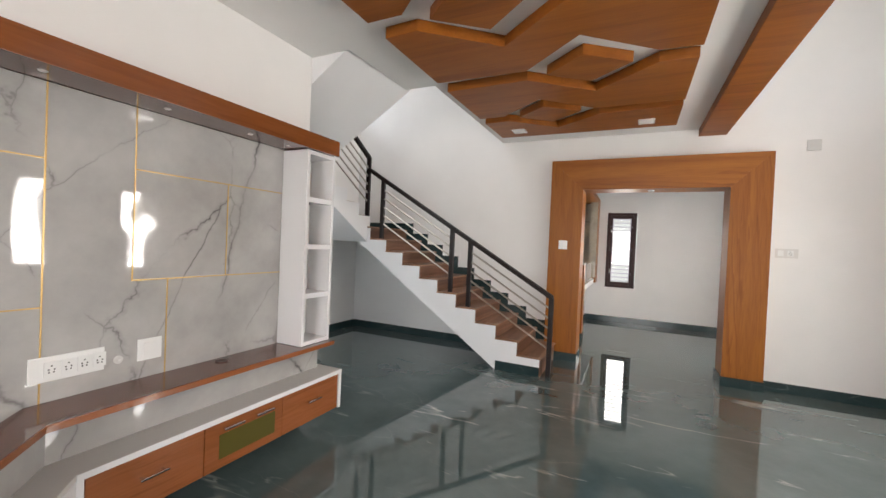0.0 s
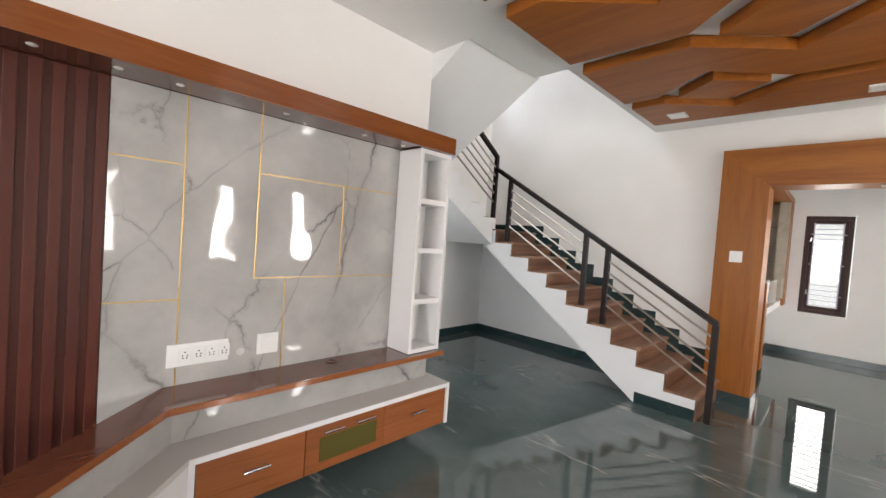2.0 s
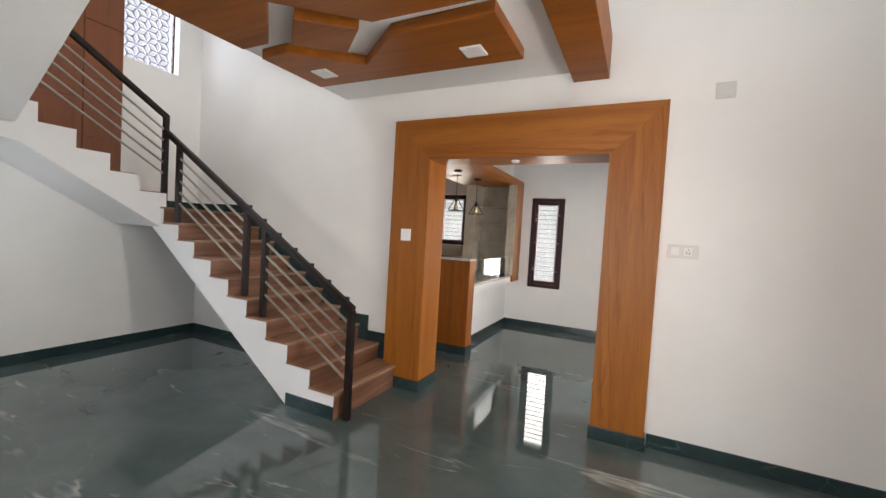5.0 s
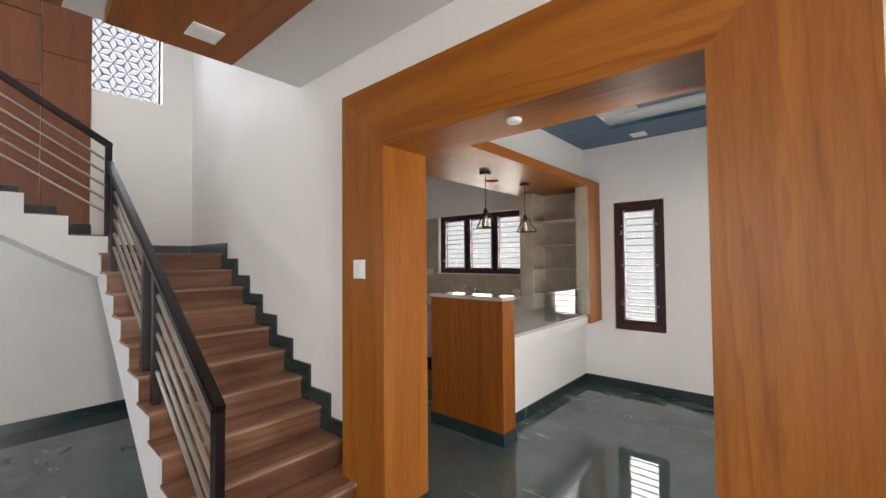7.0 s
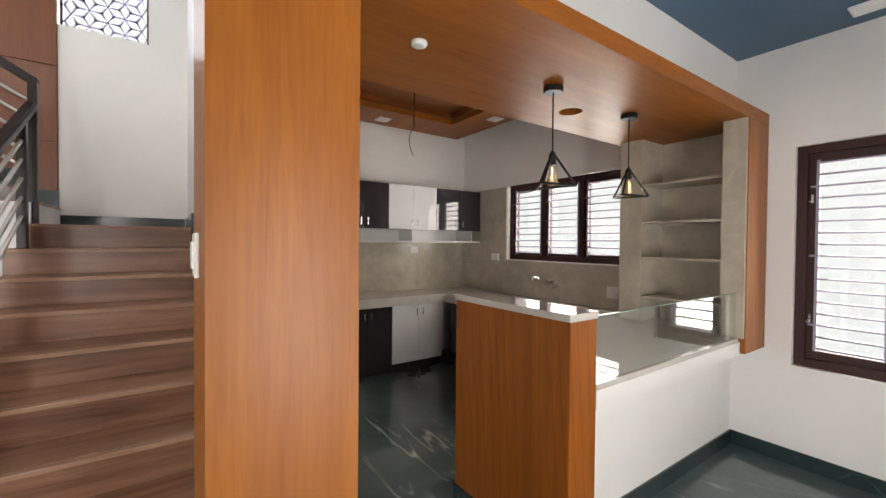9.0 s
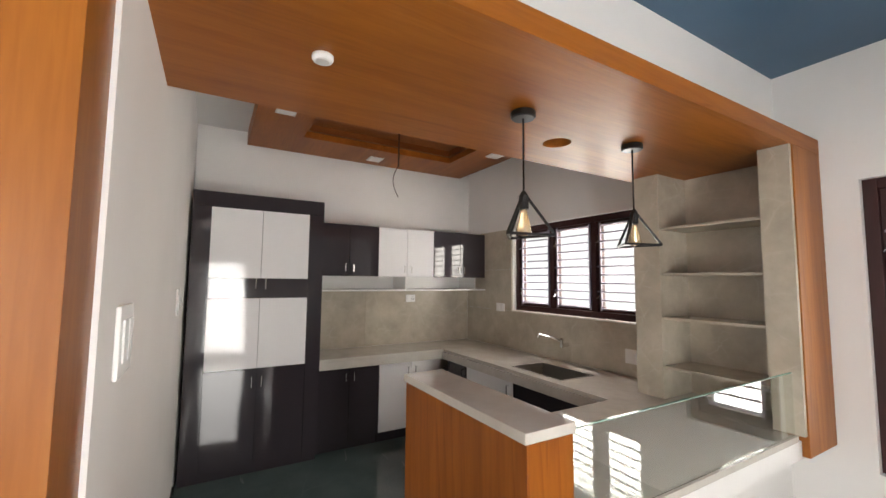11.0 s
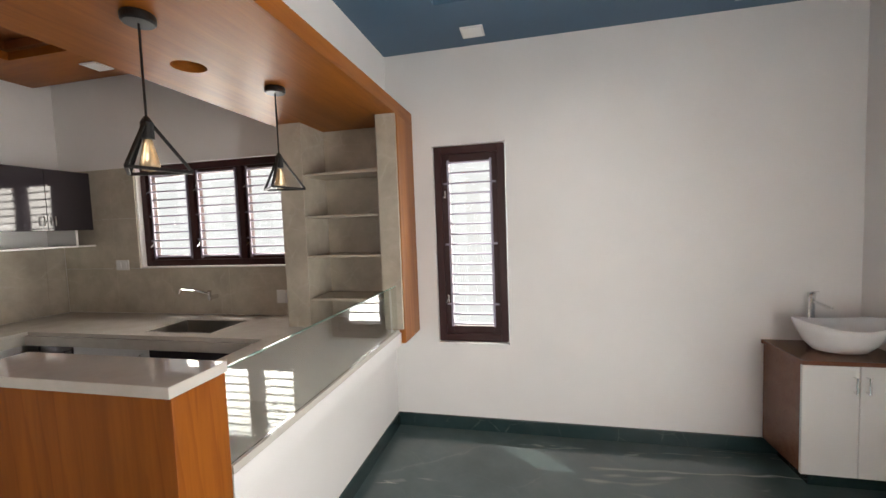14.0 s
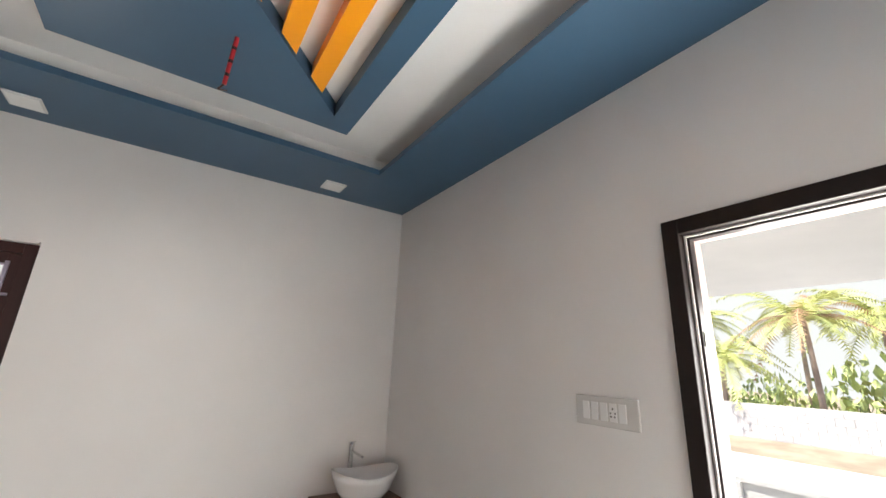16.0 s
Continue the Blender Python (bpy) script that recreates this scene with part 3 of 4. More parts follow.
def panel_light(x, y, z, size=0.15):
    t = thing("panel_light", (x, y, z - 0.012), "small square white recessed ceiling panel light, unlit", "ceiling light", "recessed panel lights")
    part("bezel", box(x - size / 2, x + size / 2, y - size / 2, y + size / 2, z - 0.010, z, 0.003), PLASTIC, t)
    part("diffuser", box(x - size / 2 + 0.012, x + size / 2 - 0.012, y - size / 2 + 0.012, y + size / 2 - 0.012, z - 0.013, z - 0.0105), DIFFUSER, t)


for x, y, z in ((-0.77, 5.17, 2.71), (0.52, 5.19, 2.71), (0.335, 9.04, 2.83), (1.965, 9.04, 2.83), (0.335, 6.45, 2.83), (1.965, 6.45, 2.83), (-2.55, 6.82, 2.90), (-3.38, 7.85, 2.90), (-2.60, 8.88, 2.90)):
    panel_light(x, y, z)

# ---- television wall ----
tv_wall = thing("marble_wall_cladding", (-1.84, 2.0, 0.1), "glossy grey-white marble wall cladding with gold inlay lines", "wall cladding")
SHEETS = [(1.23, 1.507, 1.688, 2.01), (1.23, 1.507, 1.048, 1.682), (1.23, 1.507, 0.10, 1.042), (1.513, 1.847, 0.10, 2.01), (1.853, 2.78, 1.703, 2.01),
          (1.853, 2.357, 1.143, 1.697), (2.363, 2.78, 1.143, 1.697), (1.847, 2.017, 0.10, 1.137), (2.023, 3.04, 0.10, 1.137)]
for y0, y1, z0, z1 in SHEETS:
    part("marble_sheet", box(-1.858, -1.82, y0, y1, z0, z1), MARBLE, tv_wall)
for y0, y1, z0, z1 in ((1.23, 1.507, 1.682, 1.688), (1.23, 1.507, 1.042, 1.048), (1.507, 1.513, 0.10, 2.01), (1.847, 1.853, 1.137, 2.01), (1.853, 2.78, 1.697, 1.703), (1.853, 2.78, 1.137, 1.143), (2.357, 2.363, 1.143, 1.697), (2.017, 2.023, 0.6, 1.137)):
    part("gold_inlay", box(-1.856, -1.817, y0, y1, z0, z1), GOLD, tv_wall, "gold inlay strip")

flutes = thing("fluted_panel", (-1.84, 0.6, 0), "reddish brown vertical fluted wall panel", "wall panel")
part("backing", box(-1.858, -1.83, -0.5, 1.228, 0.0, 2.01), FLUTE, flutes)
for k in range(26):
    y = 1.208 - 0.066 * k
    part("flute", box(-1.829, -1.816, y - 0.020, y + 0.020, 0.0, 2.008, 0.005), FLUTE, flutes)

tv_beam = thing("tv_wall_canopy", (-1.7, 1.3, 2.01), "brown laminate canopy with spotlights over the television wall", "canopy")
part("fascia", box(-1.575, -1.555, -1.0, 3.06, 2.005, 2.115, 0.002), CANOPY_LAM, tv_beam)
part("top_board", box(-1.86, -1.575, -1.0, 3.06, 2.095, 2.113), LAMINATE, tv_beam)
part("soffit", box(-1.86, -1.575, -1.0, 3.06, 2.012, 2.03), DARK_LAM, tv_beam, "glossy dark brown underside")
part("end_board", box(-1.86, -1.575, 3.042, 3.06, 2.03, 2.095), LAMINATE, tv_beam)
for y in (0.75, 1.0, 1.24, 1.45, 1.92, 2.40, 2.7):
    part("spotlight", lathe([(0.0, 0.0), (0.011, 0.0), (0.016, 0.003), (0.017, 0.007)], (-1.69, y, 2.007), 16), GREY_PLASTIC, tv_beam, "small round white spotlight")

shelf = thing("open_shelf_tower", (-1.72, 2.92, 0.63), "white narrow open shelf tower with four compartments", "shelf")
part("side_panel", box(-1.82, -1.59, 2.78, 2.805, 0.632, 2.004, 0.002), GLOSS_WHITE, shelf)
part("side_panel", box(-1.86, -1.59, 3.035, 3.06, 0.632, 2.004, 0.002), GLOSS_WHITE, shelf)
part("back_panel", box(-1.82, -1.80, 2.805, 3.035, 0.632, 2.004), MATT_WHITE, shelf)
for z0, z1 in ((0.632, 0.66), (0.965, 1.0), (1.312, 1.347), (1.642, 1.677), (1.975, 2.004)):
    part("shelf_board", box(-1.80, -1.592, 2.805, 3.035, z0, z1, 0.002), GLOSS_WHITE, shelf)

D = (0.72, -0.69)
ledge = thing("wall_ledge", (-1.68, 2.2, 0.6), "brown laminate ledge that turns outward at one end", "ledge")
L = 1.1
part("top_board", prism([(-1.82, 3.07), (-1.55, 3.07), (-1.55, 1.44), (-1.55 + L * D[0], 1.44 + L * D[1]), (-1.82 + L * D[0], 1.46 + L * D[1]), (-1.82, 1.46)], 0.602, 0.629, "z", 0.002), DARK_LAM, ledge, "glossy dark brown top")
part("front_edge", prism([(-1.549, 3.07), (-1.541, 3.07), (-1.541, 1.437), (-1.541 + L * D[0], 1.437 + L * D[1]), (-1.549 + L * D[0], 1.44 + L * D[1]), (-1.549, 1.44)], 0.600, 0.6285), LAMINATE, ledge, "orange-brown edge band")
part("marble_upstand", prism([(-1.82, 3.0), (-1.64, 3.0), (-1.64, 1.47), (-1.64 + L * D[0], 1.47 + L * D[1]), (-1.82 + L * D[0], 1.50 + L * D[1]), (-1.82, 1.50)], 0.431, 0.598), MARBLE, ledge, "grey-white marble upstand")
part("cable_hole", lathe([(0.0, 0.0), (0.035, 0.0), (0.035, 0.004), (0.028, 0.006), (0.0, 0.002)], (-1.74, 2.3, 0.629), 20), HOLE, ledge)

unit = thing("tv_cabinet", (-1.64, 2.3, 0.15), "floating white television cabinet with brown drawers", "tv cabinet")
part("top_board", prism([(-1.82, 3.06), (-1.46, 3.06), (-1.46, 1.50), (-1.46 + L * D[0], 1.50 + L * D[1]), (-1.82 + L * D[0], 1.52 + L * D[1]), (-1.82, 1.52)], 0.405, 0.43, "z", 0.002), UNIT_TOP, unit, "warm grey top")
part("top_edge", box(-1.4595, -1.455, 1.50, 3.06, 0.403, 0.4305), GLOSS_WHITE, unit)
part("carcass", box(-1.82, -1.485, 1.53, 3.035, 0.152, 0.404), MATT_WHITE, unit)
part("side_panel", box(-1.82, -1.455, 3.036, 3.06, 0.15, 0.4035, 0.001), GLOSS_WHITE, unit)
part("splayed_end", prism([(-1.458, 1.525), (-1.458, 1.50), (-1.46 + L * D[0], 1.50 + L * D[1]), (-1.82 + L * D[0], 1.52 + L * D[1]), (-1.82, 1.525)], 0.15, 0.404), GLOSS_WHITE, unit, "white splayed end panel")
for y0, y1 in ((1.53, 2.02), (2.52, 3.032)):
    d = part("drawer_front", box(-1.484, -1.462, y0, y1 - 0.003, 0.155, 0.402, 0.002), LAMINATE, unit, "brown drawer front")
    c = (y0 + y1) / 2
    part("handle", tube((-1.435, c - 0.06, 0.30), (-1.435, c + 0.06, 0.30), 0.006, bm=tube((-1.463, c - 0.045, 0.30), (-1.435, c - 0.045, 0.30), 0.005, bm=tube((-1.463, c + 0.045, 0.30), (-1.435, c + 0.045, 0.30), 0.005))), CHROME, d, "chrome bar handle")
d = part("flap_door", box(-1.484, -1.462, 2.022, 2.517, 0.155, 0.402, 0.002), LAMINATE, unit, "brown flap door with tinted glass")
part("glass_panel", box(-1.462, -1.459, 2.10, 2.46, 0.205, 0.335, 0.001), OLIVE_GLASS, d, "olive tinted glass")
for c in (2.17, 2.37):
    part("handle", tube((-1.435, c - 0.06, 0.365), (-1.435, c + 0.06, 0.365), 0.006, bm=tube((-1.463, c - 0.045, 0.365), (-1.435, c - 0.045, 0.365), 0.005, bm=tube((-1.463, c + 0.045, 0.365), (-1.435, c + 0.045, 0.365), 0.005))), CHROME, d, "chrome bar handle")
part("cable_hole", lathe([(0.0, 0.0), (0.035, 0.0), (0.035, 0.004), (0.028, 0.006), (0.0, 0.002)], (-1.73, 2.3, 0.43), 20), HOLE, unit)


def plate(name, axis, face, way, a, z, wide, high, label, modules=(), mat=None, key=None):
    """A switch plate on a wall; way is +1 or -1, the side it faces. modules: (offset, width, kind)."""
    def slab(a0, a1, z0, z1, d0, d1, bevel=0.0, bm=None):
        p, q = sorted((face + way * d0, face + way * d1))
        return box(p, q, a0, a1, z0, z1, bevel, bm) if axis == "x" else box(a0, a1, p, q, z0, z1, bevel, bm)
    at = (face, a, z) if axis == "x" else (a, face, z)
    t = thing(name, at, label, "switch", "electrical plates")
    part("plate", slab(a - wide / 2, a + wide / 2, z - high / 2, z + high / 2, 0, 0.010, 0.004), mat or PLASTIC, t)
    for off, w, kind in modules:
        part("module", slab(a + off - w / 2, a + off + w / 2, z - high * 0.3, z + high * 0.3, 0.0102, 0.015, 0.0015), key or mat or PLASTIC, t)
        if kind == "socket":
            holes = None
            for dy, dz in ((0, 0.014), (-0.010, -0.002), (0.010, -0.002), (-0.008, -0.014), (0.008, -0.014)):
                holes = slab(a + off + dy - 0.003, a + off + dy + 0.003, z + dz - 0.003, z + dz + 0.003, 0.0152, 0.0158, 0, holes)
            part("socket_holes", holes, BLACK, t)
    return t


plate("socket_plate", "x", -1.82, 1, 1.605, 0.774, 0.27, 0.11, "long white plate with four sockets on the marble", [(k * 0.058 - 0.06, 0.05, "socket") for k in range(4)])
plate("switch_plate", "x", -1.82, 1, 1.94, 0.776, 0.115, 0.113, "square white blank plate on the marble", [(0, 0.07, "")])
part_hole = solid("wall_cable_hole", lathe([(0.0, 0.0), (0.02, 0.0), (0.02, 0.006), (0.012, 0.007), (0.0, 0.002)], (0, 0, 0), 16), GREY_PLASTIC, "small round grey cable outlet on the marble", "cable outlet")
part_hole.matrix_basis = pose(-1.82, 1.80, 0.75, 0, 90, 0)
plate("switch_plate", "y", 5.85, -1, -0.335, 1.44, 0.105, 0.11, "small white two-way switch on the portal frame", [(-0.02, 0.034, ""), (0.02, 0.034, "")])
plate("switch_plate", "y", 5.95, -1, 1.888, 1.444, 0.19, 0.096, "white plate with a switch and a socket on the wall", [(-0.05, 0.05, ""), (0.03, 0.05, "socket")], PLATE_RIM, PLASTIC)
plate("junction_plate", "y", 5.95, -1, 2.06, 2.55, 0.115, 0.11, "square pale grey blank plate high on the wall", [(0, 0.07, "")], GREY_PLASTIC)
plate("switch_plate", "y", 6.20, 1, -0.53, 1.455, 0.16, 0.16, "white switch plate on the kitchen side wall", [(-0.03, 0.045, ""), (0.03, 0.045, "")])
plate("switch_plate", "y", 6.20, 1, -2.25, 1.45, 0.09, 0.16, "white switch plate beside the tall unit", [(0, 0.05, "")])
plate("switch_plate", "x", 2.646, -1, 7.375, 1.455, 0.275, 0.112, "pale plate with a row of switches beside the door", [(0.085, 0.03, ""), (0.045, 0.03, ""), (0.005, 0.03, ""), (-0.035, 0.03, "socket"), (-0.075, 0.03, "")], GREY_PLASTIC, PLASTIC)

# ---- dining room ----
BORDER = thing("blue_ceiling_border", (1.14, 7.7, 2.83), "dark blue painted dropped ceiling border", "false ceiling")
for x0, x1, y0, y1 in ((-0.365, 2.646, 8.67, 9.25), (-0.365, 2.646, 6.20, 6.75), (-0.365, 0.16, 6.75, 8.67), (2.16, 2.646, 6.75, 8.67)):
    part("board", box(x0, x1, y0, y1, 2.83, 2.868), BLUE, BORDER)
for x0, x1, y0, y1 in ((-0.365, 2.646, 8.76, 9.25), (-0.365, 2.646, 6.20, 6.66), (-0.365, 0.07, 6.66, 8.76), (2.25, 2.646, 6.66, 8.76)):
    part("packing", box(x0, x1, y0, y1, 2.869, 2.984), CEIL_WHITE, BORDER, "white packing above the border")
island = thing("blue_ceiling_island", (1.14, 7.7, 2.91), "dark blue hanging ceiling panel with a slatted triangular cutout", "false ceiling")
part("panel", prism([(0.50, 6.95), (0.50, 8.44), (1.83, 8.44), (1.83, 6.95), (1.705, 6.95), (1.705, 8.30), (0.62, 7.10), (0.62, 6.95)], 2.90, 2.984, "z"), BLUE, island)
for x in (1.01, 1.19, 1.37, 1.548):
    cut = [8.30 - (1.705 - q) * 1.106 - 0.02 for q in (x - 0.042, x + 0.041)]
    part("slat", prism([(x - 0.042, 6.96), (x + 0.041, 6.96), (x + 0.041, cut[1]), (x - 0.042, cut[0])], 2.905, 2.984), ORANGE, island, "bright orange slat")
cable = thing("hanging_cable", (1.18, 8.0, 2.65), "red sleeved cable stub hanging from the ceiling panel", "cable")
part("sleeve", tube((1.18, 8.0, 2.90), (1.17, 8.06, 2.70), 0.009), RED, cable)
for k in range(3):
    a = 0.2 + 0.28 * k
    part("tape_band", tube((1.18 - 0.01 * a, 8.0 + 0.06 * a, 2.90 - 0.2 * a), (1.18 - 0.01 * a - 0.0006, 8.0 + 0.06 * a + 0.004, 2.90 - 0.2 * a - 0.013), 0.0097), BLACK, cable)
part("loop", tube((1.17, 8.06, 2.70), (1.15, 8.07, 2.675), 0.004, bm=tube((1.15, 8.07, 2.675), (1.185, 8.075, 2.685), 0.004)), HOLE, cable)
smoke = [(0.62, 5.99, 2.125), (-0.60, 6.65, 2.31)]
for x, y, z in smoke:
    t = thing("ceiling_rose", (x, y, z - 0.03), "small round white ceiling rose", "ceiling rose", "round white ceiling roses")
    part("base", lathe([(0.034, 0.0), (0.034, -0.012), (0.030, -0.017)], (x, y, z), 24), PLASTIC, t, "", True)
    part("lens", lathe([(0.022, -0.017), (0.020, -0.020), (0.0, -0.021)], (x, y, z), 24), GREY_PLASTIC, t)


def grille_window(name, x0, x1, z0, z1, sashes, label):
    """A timber window in the north wall: frame, sashes with panes, and a grille of thin bars on the inside."""
    w = thing(name, ((x0 + x1) / 2, 9.33, z0), label, "window", "", "structure")
    y0, y1, f = 9.285, 9.355, 0.055
    fr = box(x0, x0 + f, y0, y1, z0, z1, 0.004)
    fr = box(x1 - f, x1, y0, y1, z0, z1, 0.004, fr)
    fr = box(x0 + f, x1 - f, y0, y1, z1 - f, z1, 0.004, fr)
    fr = box(x0 + f, x1 - f, y0, y1, z0, z0 + f, 0.004, fr)
    part("window_frame", fr, FRAME, w)
    wide = (x1 - x0 - 2 * f - (sashes - 1) * 0.045) / sashes
    for k in range(sashes):
        a = x0 + f + k * (wide + 0.045)
        b = a + wide
        if k:
            part("mullion", box(a - 0.045, a, y0, y1, z0 + f, z1 - f, 0.003), FRAME, w)
        s = 0.056 if sashes == 1 else 0.042
        sa = box(a, a + s, 9.315, 9.35, z0 + f, z1 - f, 0.003)
        sa = box(b - s, b, 9.315, 9.35, z0 + f, z1 - f, 0.003, sa)
        sa = box(a + s, b - s, 9.315, 9.35, z1 - f - s, z1 - f, 0.003, sa)
        sa = box(a + s, b - s, 9.315, 9.35, z0 + f, z0 + f + s, 0.003, sa)
        sash = part("sash", sa, FRAME, w)
        p = part("pane", box(a + s, b - s, 9.330, 9.334, z0 + f + s, z1 - f - s), PANE, sash)
        p.visible_shadow = False
        gy = 9.305
        lo, hi = (z0 + 0.13, z1 - 0.12) if sashes == 1 else (z0 + f + 0.03, z1 - f - 0.03)
        g = part("grille", box(a + s - 0.016, a + s, gy - 0.008, gy + 0.006, lo - 0.02, hi + 0.02, 0, box(b - s, b - s + 0.016, gy - 0.008, gy + 0.006, lo - 0.02, hi + 0.02)), BAR_BACKLIT, w, "metal grille in its backlit grey")
        count = 16 if sashes == 1 else 10
        for j in range(count + 1):
            z = lo + (hi - lo) * j / count
            long = 0.045 if j in (2, count // 2, count - 2) else 0
            part("grille_bar", tube((a + s - long, gy, z), (b - s + long, gy, z), 0.0075, 6), BAR_BACKLIT, g)
        for z in (z0 + (z1 - z0) * 0.22, z0 + (z1 - z0) * 0.76):
            part("latch", box(a + 0.012, a + 0.028, 9.30, 9.314, z - 0.03, z + 0.03, 0.003, tube((a + 0.02, 9.30, z), (a + 0.005, 9.28, z - 0.03), 0.004)), CHROME, sash, "small metal latch")
    part("reveal_trim", box(x0 - 0.012, x0, 9.243, 9.285, z0 - 0.012, z1 + 0.012, 0, box(x0, x1, 9.243, 9.285, z1, z1 + 0.012, 0, box(x0, x1, 9.243, 9.285, z0 - 0.012, z0))), WHITE, w, "white reveal edge")
    return w


grille_window("window_1", -0.02, 0.505, 0.67, 2.14, 1, "tall narrow dark maroon window with a grille")
grille_window("window_2", -2.75, -1.18, 1.28, 2.18, 3, "wide dark maroon three-sash kitchen window with grilles")

# vanity with basin
vanity = thing("vanity_cabinet", (2.39, 9.04, 0.10), "small white and brown corner vanity cabinet", "vanity")
part("body", box(2.12, 2.64, 8.862, 9.232, 0.11, 0.728, 0.002), VANITY_WOOD, vanity)
part("top_board", box(2.112, 2.644, 8.838, 9.246, 0.729, 0.752, 0.002), VANITY_WOOD, vanity)
for x0, x1, hx in ((2.114, 2.376, 2.35), (2.380, 2.642, 2.406)):
    d = part("door", box(x0, x1, 8.842, 8.860, 0.11, 0.727, 0.002), MATT_WHITE, vanity, "white cabinet door")
    part("handle", tube((hx, 8.818, 0.585), (hx, 8.818, 0.675), 0.005, bm=tube((hx, 8.842, 0.59), (hx, 8.818, 0.59), 0.004, bm=tube((hx, 8.842, 0.67), (hx, 8.818, 0.67), 0.004))), CHROME, d, "chrome bar handle")
part("plinth", box(2.20, 2.62, 8.93, 9.22, 0.0, 0.109), SKIRT, vanity)


def basin_bowl():
    """An oval bowl whose rim lifts towards its two ends."""
    bm = lathe([(0.0, 0.0), (0.09, 0.0), (0.13, 0.012), (0.175, 0.06), (0.205, 0.12), (0.222, 0.165), (0.213, 0.167), (0.193, 0.12), (0.16, 0.06), (0.10, 0.03), (0.0, 0.024)], (0, 0, 0), 40, (1.02, 0.74))
    for v in bm.verts:
        lift = max(0.0, v.co.z - 0.03) / 0.135
        v.co.z += lift * 0.035 * (abs(v.co.x) / 0.22) ** 2 - lift * 0.012
    bmesh.ops.translate(bm, verts=bm.verts, vec=(2.40, 9.03, 0.754))
    return bm


basin = thing("wash_basin", (2.40, 9.03, 0.754), "white ceramic oval countertop wash basin on the vanity", "basin")
part("bowl", basin_bowl(), CERAMIC, basin, "", True)
part("drain", lathe([(0.0, 0.0), (0.022, 0.0), (0.022, 0.004), (0.0, 0.005)], (2.40, 9.03, 0.7785), 16), CHROME, basin)
tap = thing("basin_tap", (2.36, 9.205, 0.754), "tall chrome basin mixer tap", "tap")
part("column", lathe([(0.024, 0.0), (0.024, 0.006), (0.018, 0.010), (0.018, 0.27), (0.021, 0.275), (0.021, 0.31), (0.0, 0.312)], (2.36, 9.205, 0.754), 20), CHROME, tap, "", True)
part("spout", bar((2.36, 9.205, 1.015), (2.405, 9.10, 0.985), 0.022, 0.016, 0.004), CHROME, tap)
part("lever", bar((2.36, 9.205, 1.068), (2.375, 9.165, 1.075), 0.012, 0.006, 0.002), CHROME, tap)

# door to the yard
door = thing("door_1", (2.72, 6.66, 0), "dark painted door frame, open to the yard", "door frame", "", "structure")
fr = box(2.63, 2.674, 7.022, 7.08, 0, 2.15, 0.004)
fr = box(2.63, 2.674, 6.24, 6.30, 0, 2.15, 0.004, fr)
fr = box(2.63, 2.674, 6.30, 7.022, 2.092, 2.15, 0.004, fr)
part("jamb", fr, RAIL, door)
fr = box(2.675, 2.712, 7.006, 7.079, 0, 2.149, 0.003)
fr = box(2.675, 2.712, 6.241, 6.316, 0, 2.149, 0.003, fr)
fr = box(2.675, 2.712, 6.316, 7.006, 2.076, 2.149, 0.003, fr)
part("stop", fr, RAIL, door)
# Thin pale line along the rebate's edge, built as a strip.
fr = box(2.666, 2.6745, 7.014, 7.0215, 0, 2.09, 0.001)
fr = box(2.666, 2.6745, 6.301, 7.0215, 2.084, 2.0915, 0.001, fr)
part("pale_strip", fr, PLATE_RIM, door, "thin pale line along the rebate")
rb = box(2.713, 2.798, 7.022, 7.079, 0, 2.149, 0.003)
rb = box(2.713, 2.798, 6.241, 6.30, 0, 2.149, 0.003, rb)
rb = box(2.713, 2.798, 6.30, 7.022, 2.09, 2.149, 0.003, rb)
part("reveal", rb, REVEAL, door, "pale outer reveal")
for z in (0.35, 0.52, 1.7):
    part("strike_plate", box(2.686, 2.70, 7.002, 7.0055, z, z + 0.05), STEEL, door)

# ---- kitchen ----
hood = thing("kitchen_soffit", (-0.65, 7.6, 2.31), "orange teak veneered dropped soffit over the kitchen opening", "soffit")
HX, HY = -0.79, 7.885
ring = [(HX + 0.072 * math.cos(k * math.tau / 32), HY + 0.072 * math.sin(k * math.tau / 32)) for k in range(32)]
bm = box(-1.10, HX - 0.09, 6.20, 9.23, 2.31, 2.388)
bm = box(HX + 0.09, -0.19, 6.20, 9.23, 2.31, 2.388, 0, bm)
bm = box(HX - 0.09, HX + 0.09, 6.20, HY - 0.09, 2.31, 2.388, 0, bm)
bm = box(HX - 0.09, HX + 0.09, HY + 0.09, 9.23, 2.31, 2.388, 0, bm)
for k in range(32):
    a, b = ring[k], ring[(k + 1) % 32]
    def out(p):
        s = 0.09 / max(abs(p[0] - HX), abs(p[1] - HY))
        return (HX + (p[0] - HX) * s, HY + (p[1] - HY) * s)
    bm = prism([a, b, out(b), out(a)], 2.31, 2.388, "z", 0, bm)
bm = box(HX - 0.09, HX + 0.09, HY - 0.09, HY + 0.09, 2.37, 2.388, 0, bm)
part("soffit_board", bm, TEAK_Y, hood, "teak board with a round lamp hole")
part("fascia", box(-0.189, -0.169, 6.20, 9.25, 2.308, 2.392, 0.002), TEAK_Y, hood)
part("end_board", box(-0.30, -0.169, 8.90, 9.248, 0.76, 2.307, 0.003), TEAK, hood)

counter_bar = thing("bar_counter", (-0.575, 7.21, 0), "orange teak veneered bar counter with a cream top", "bar counter")
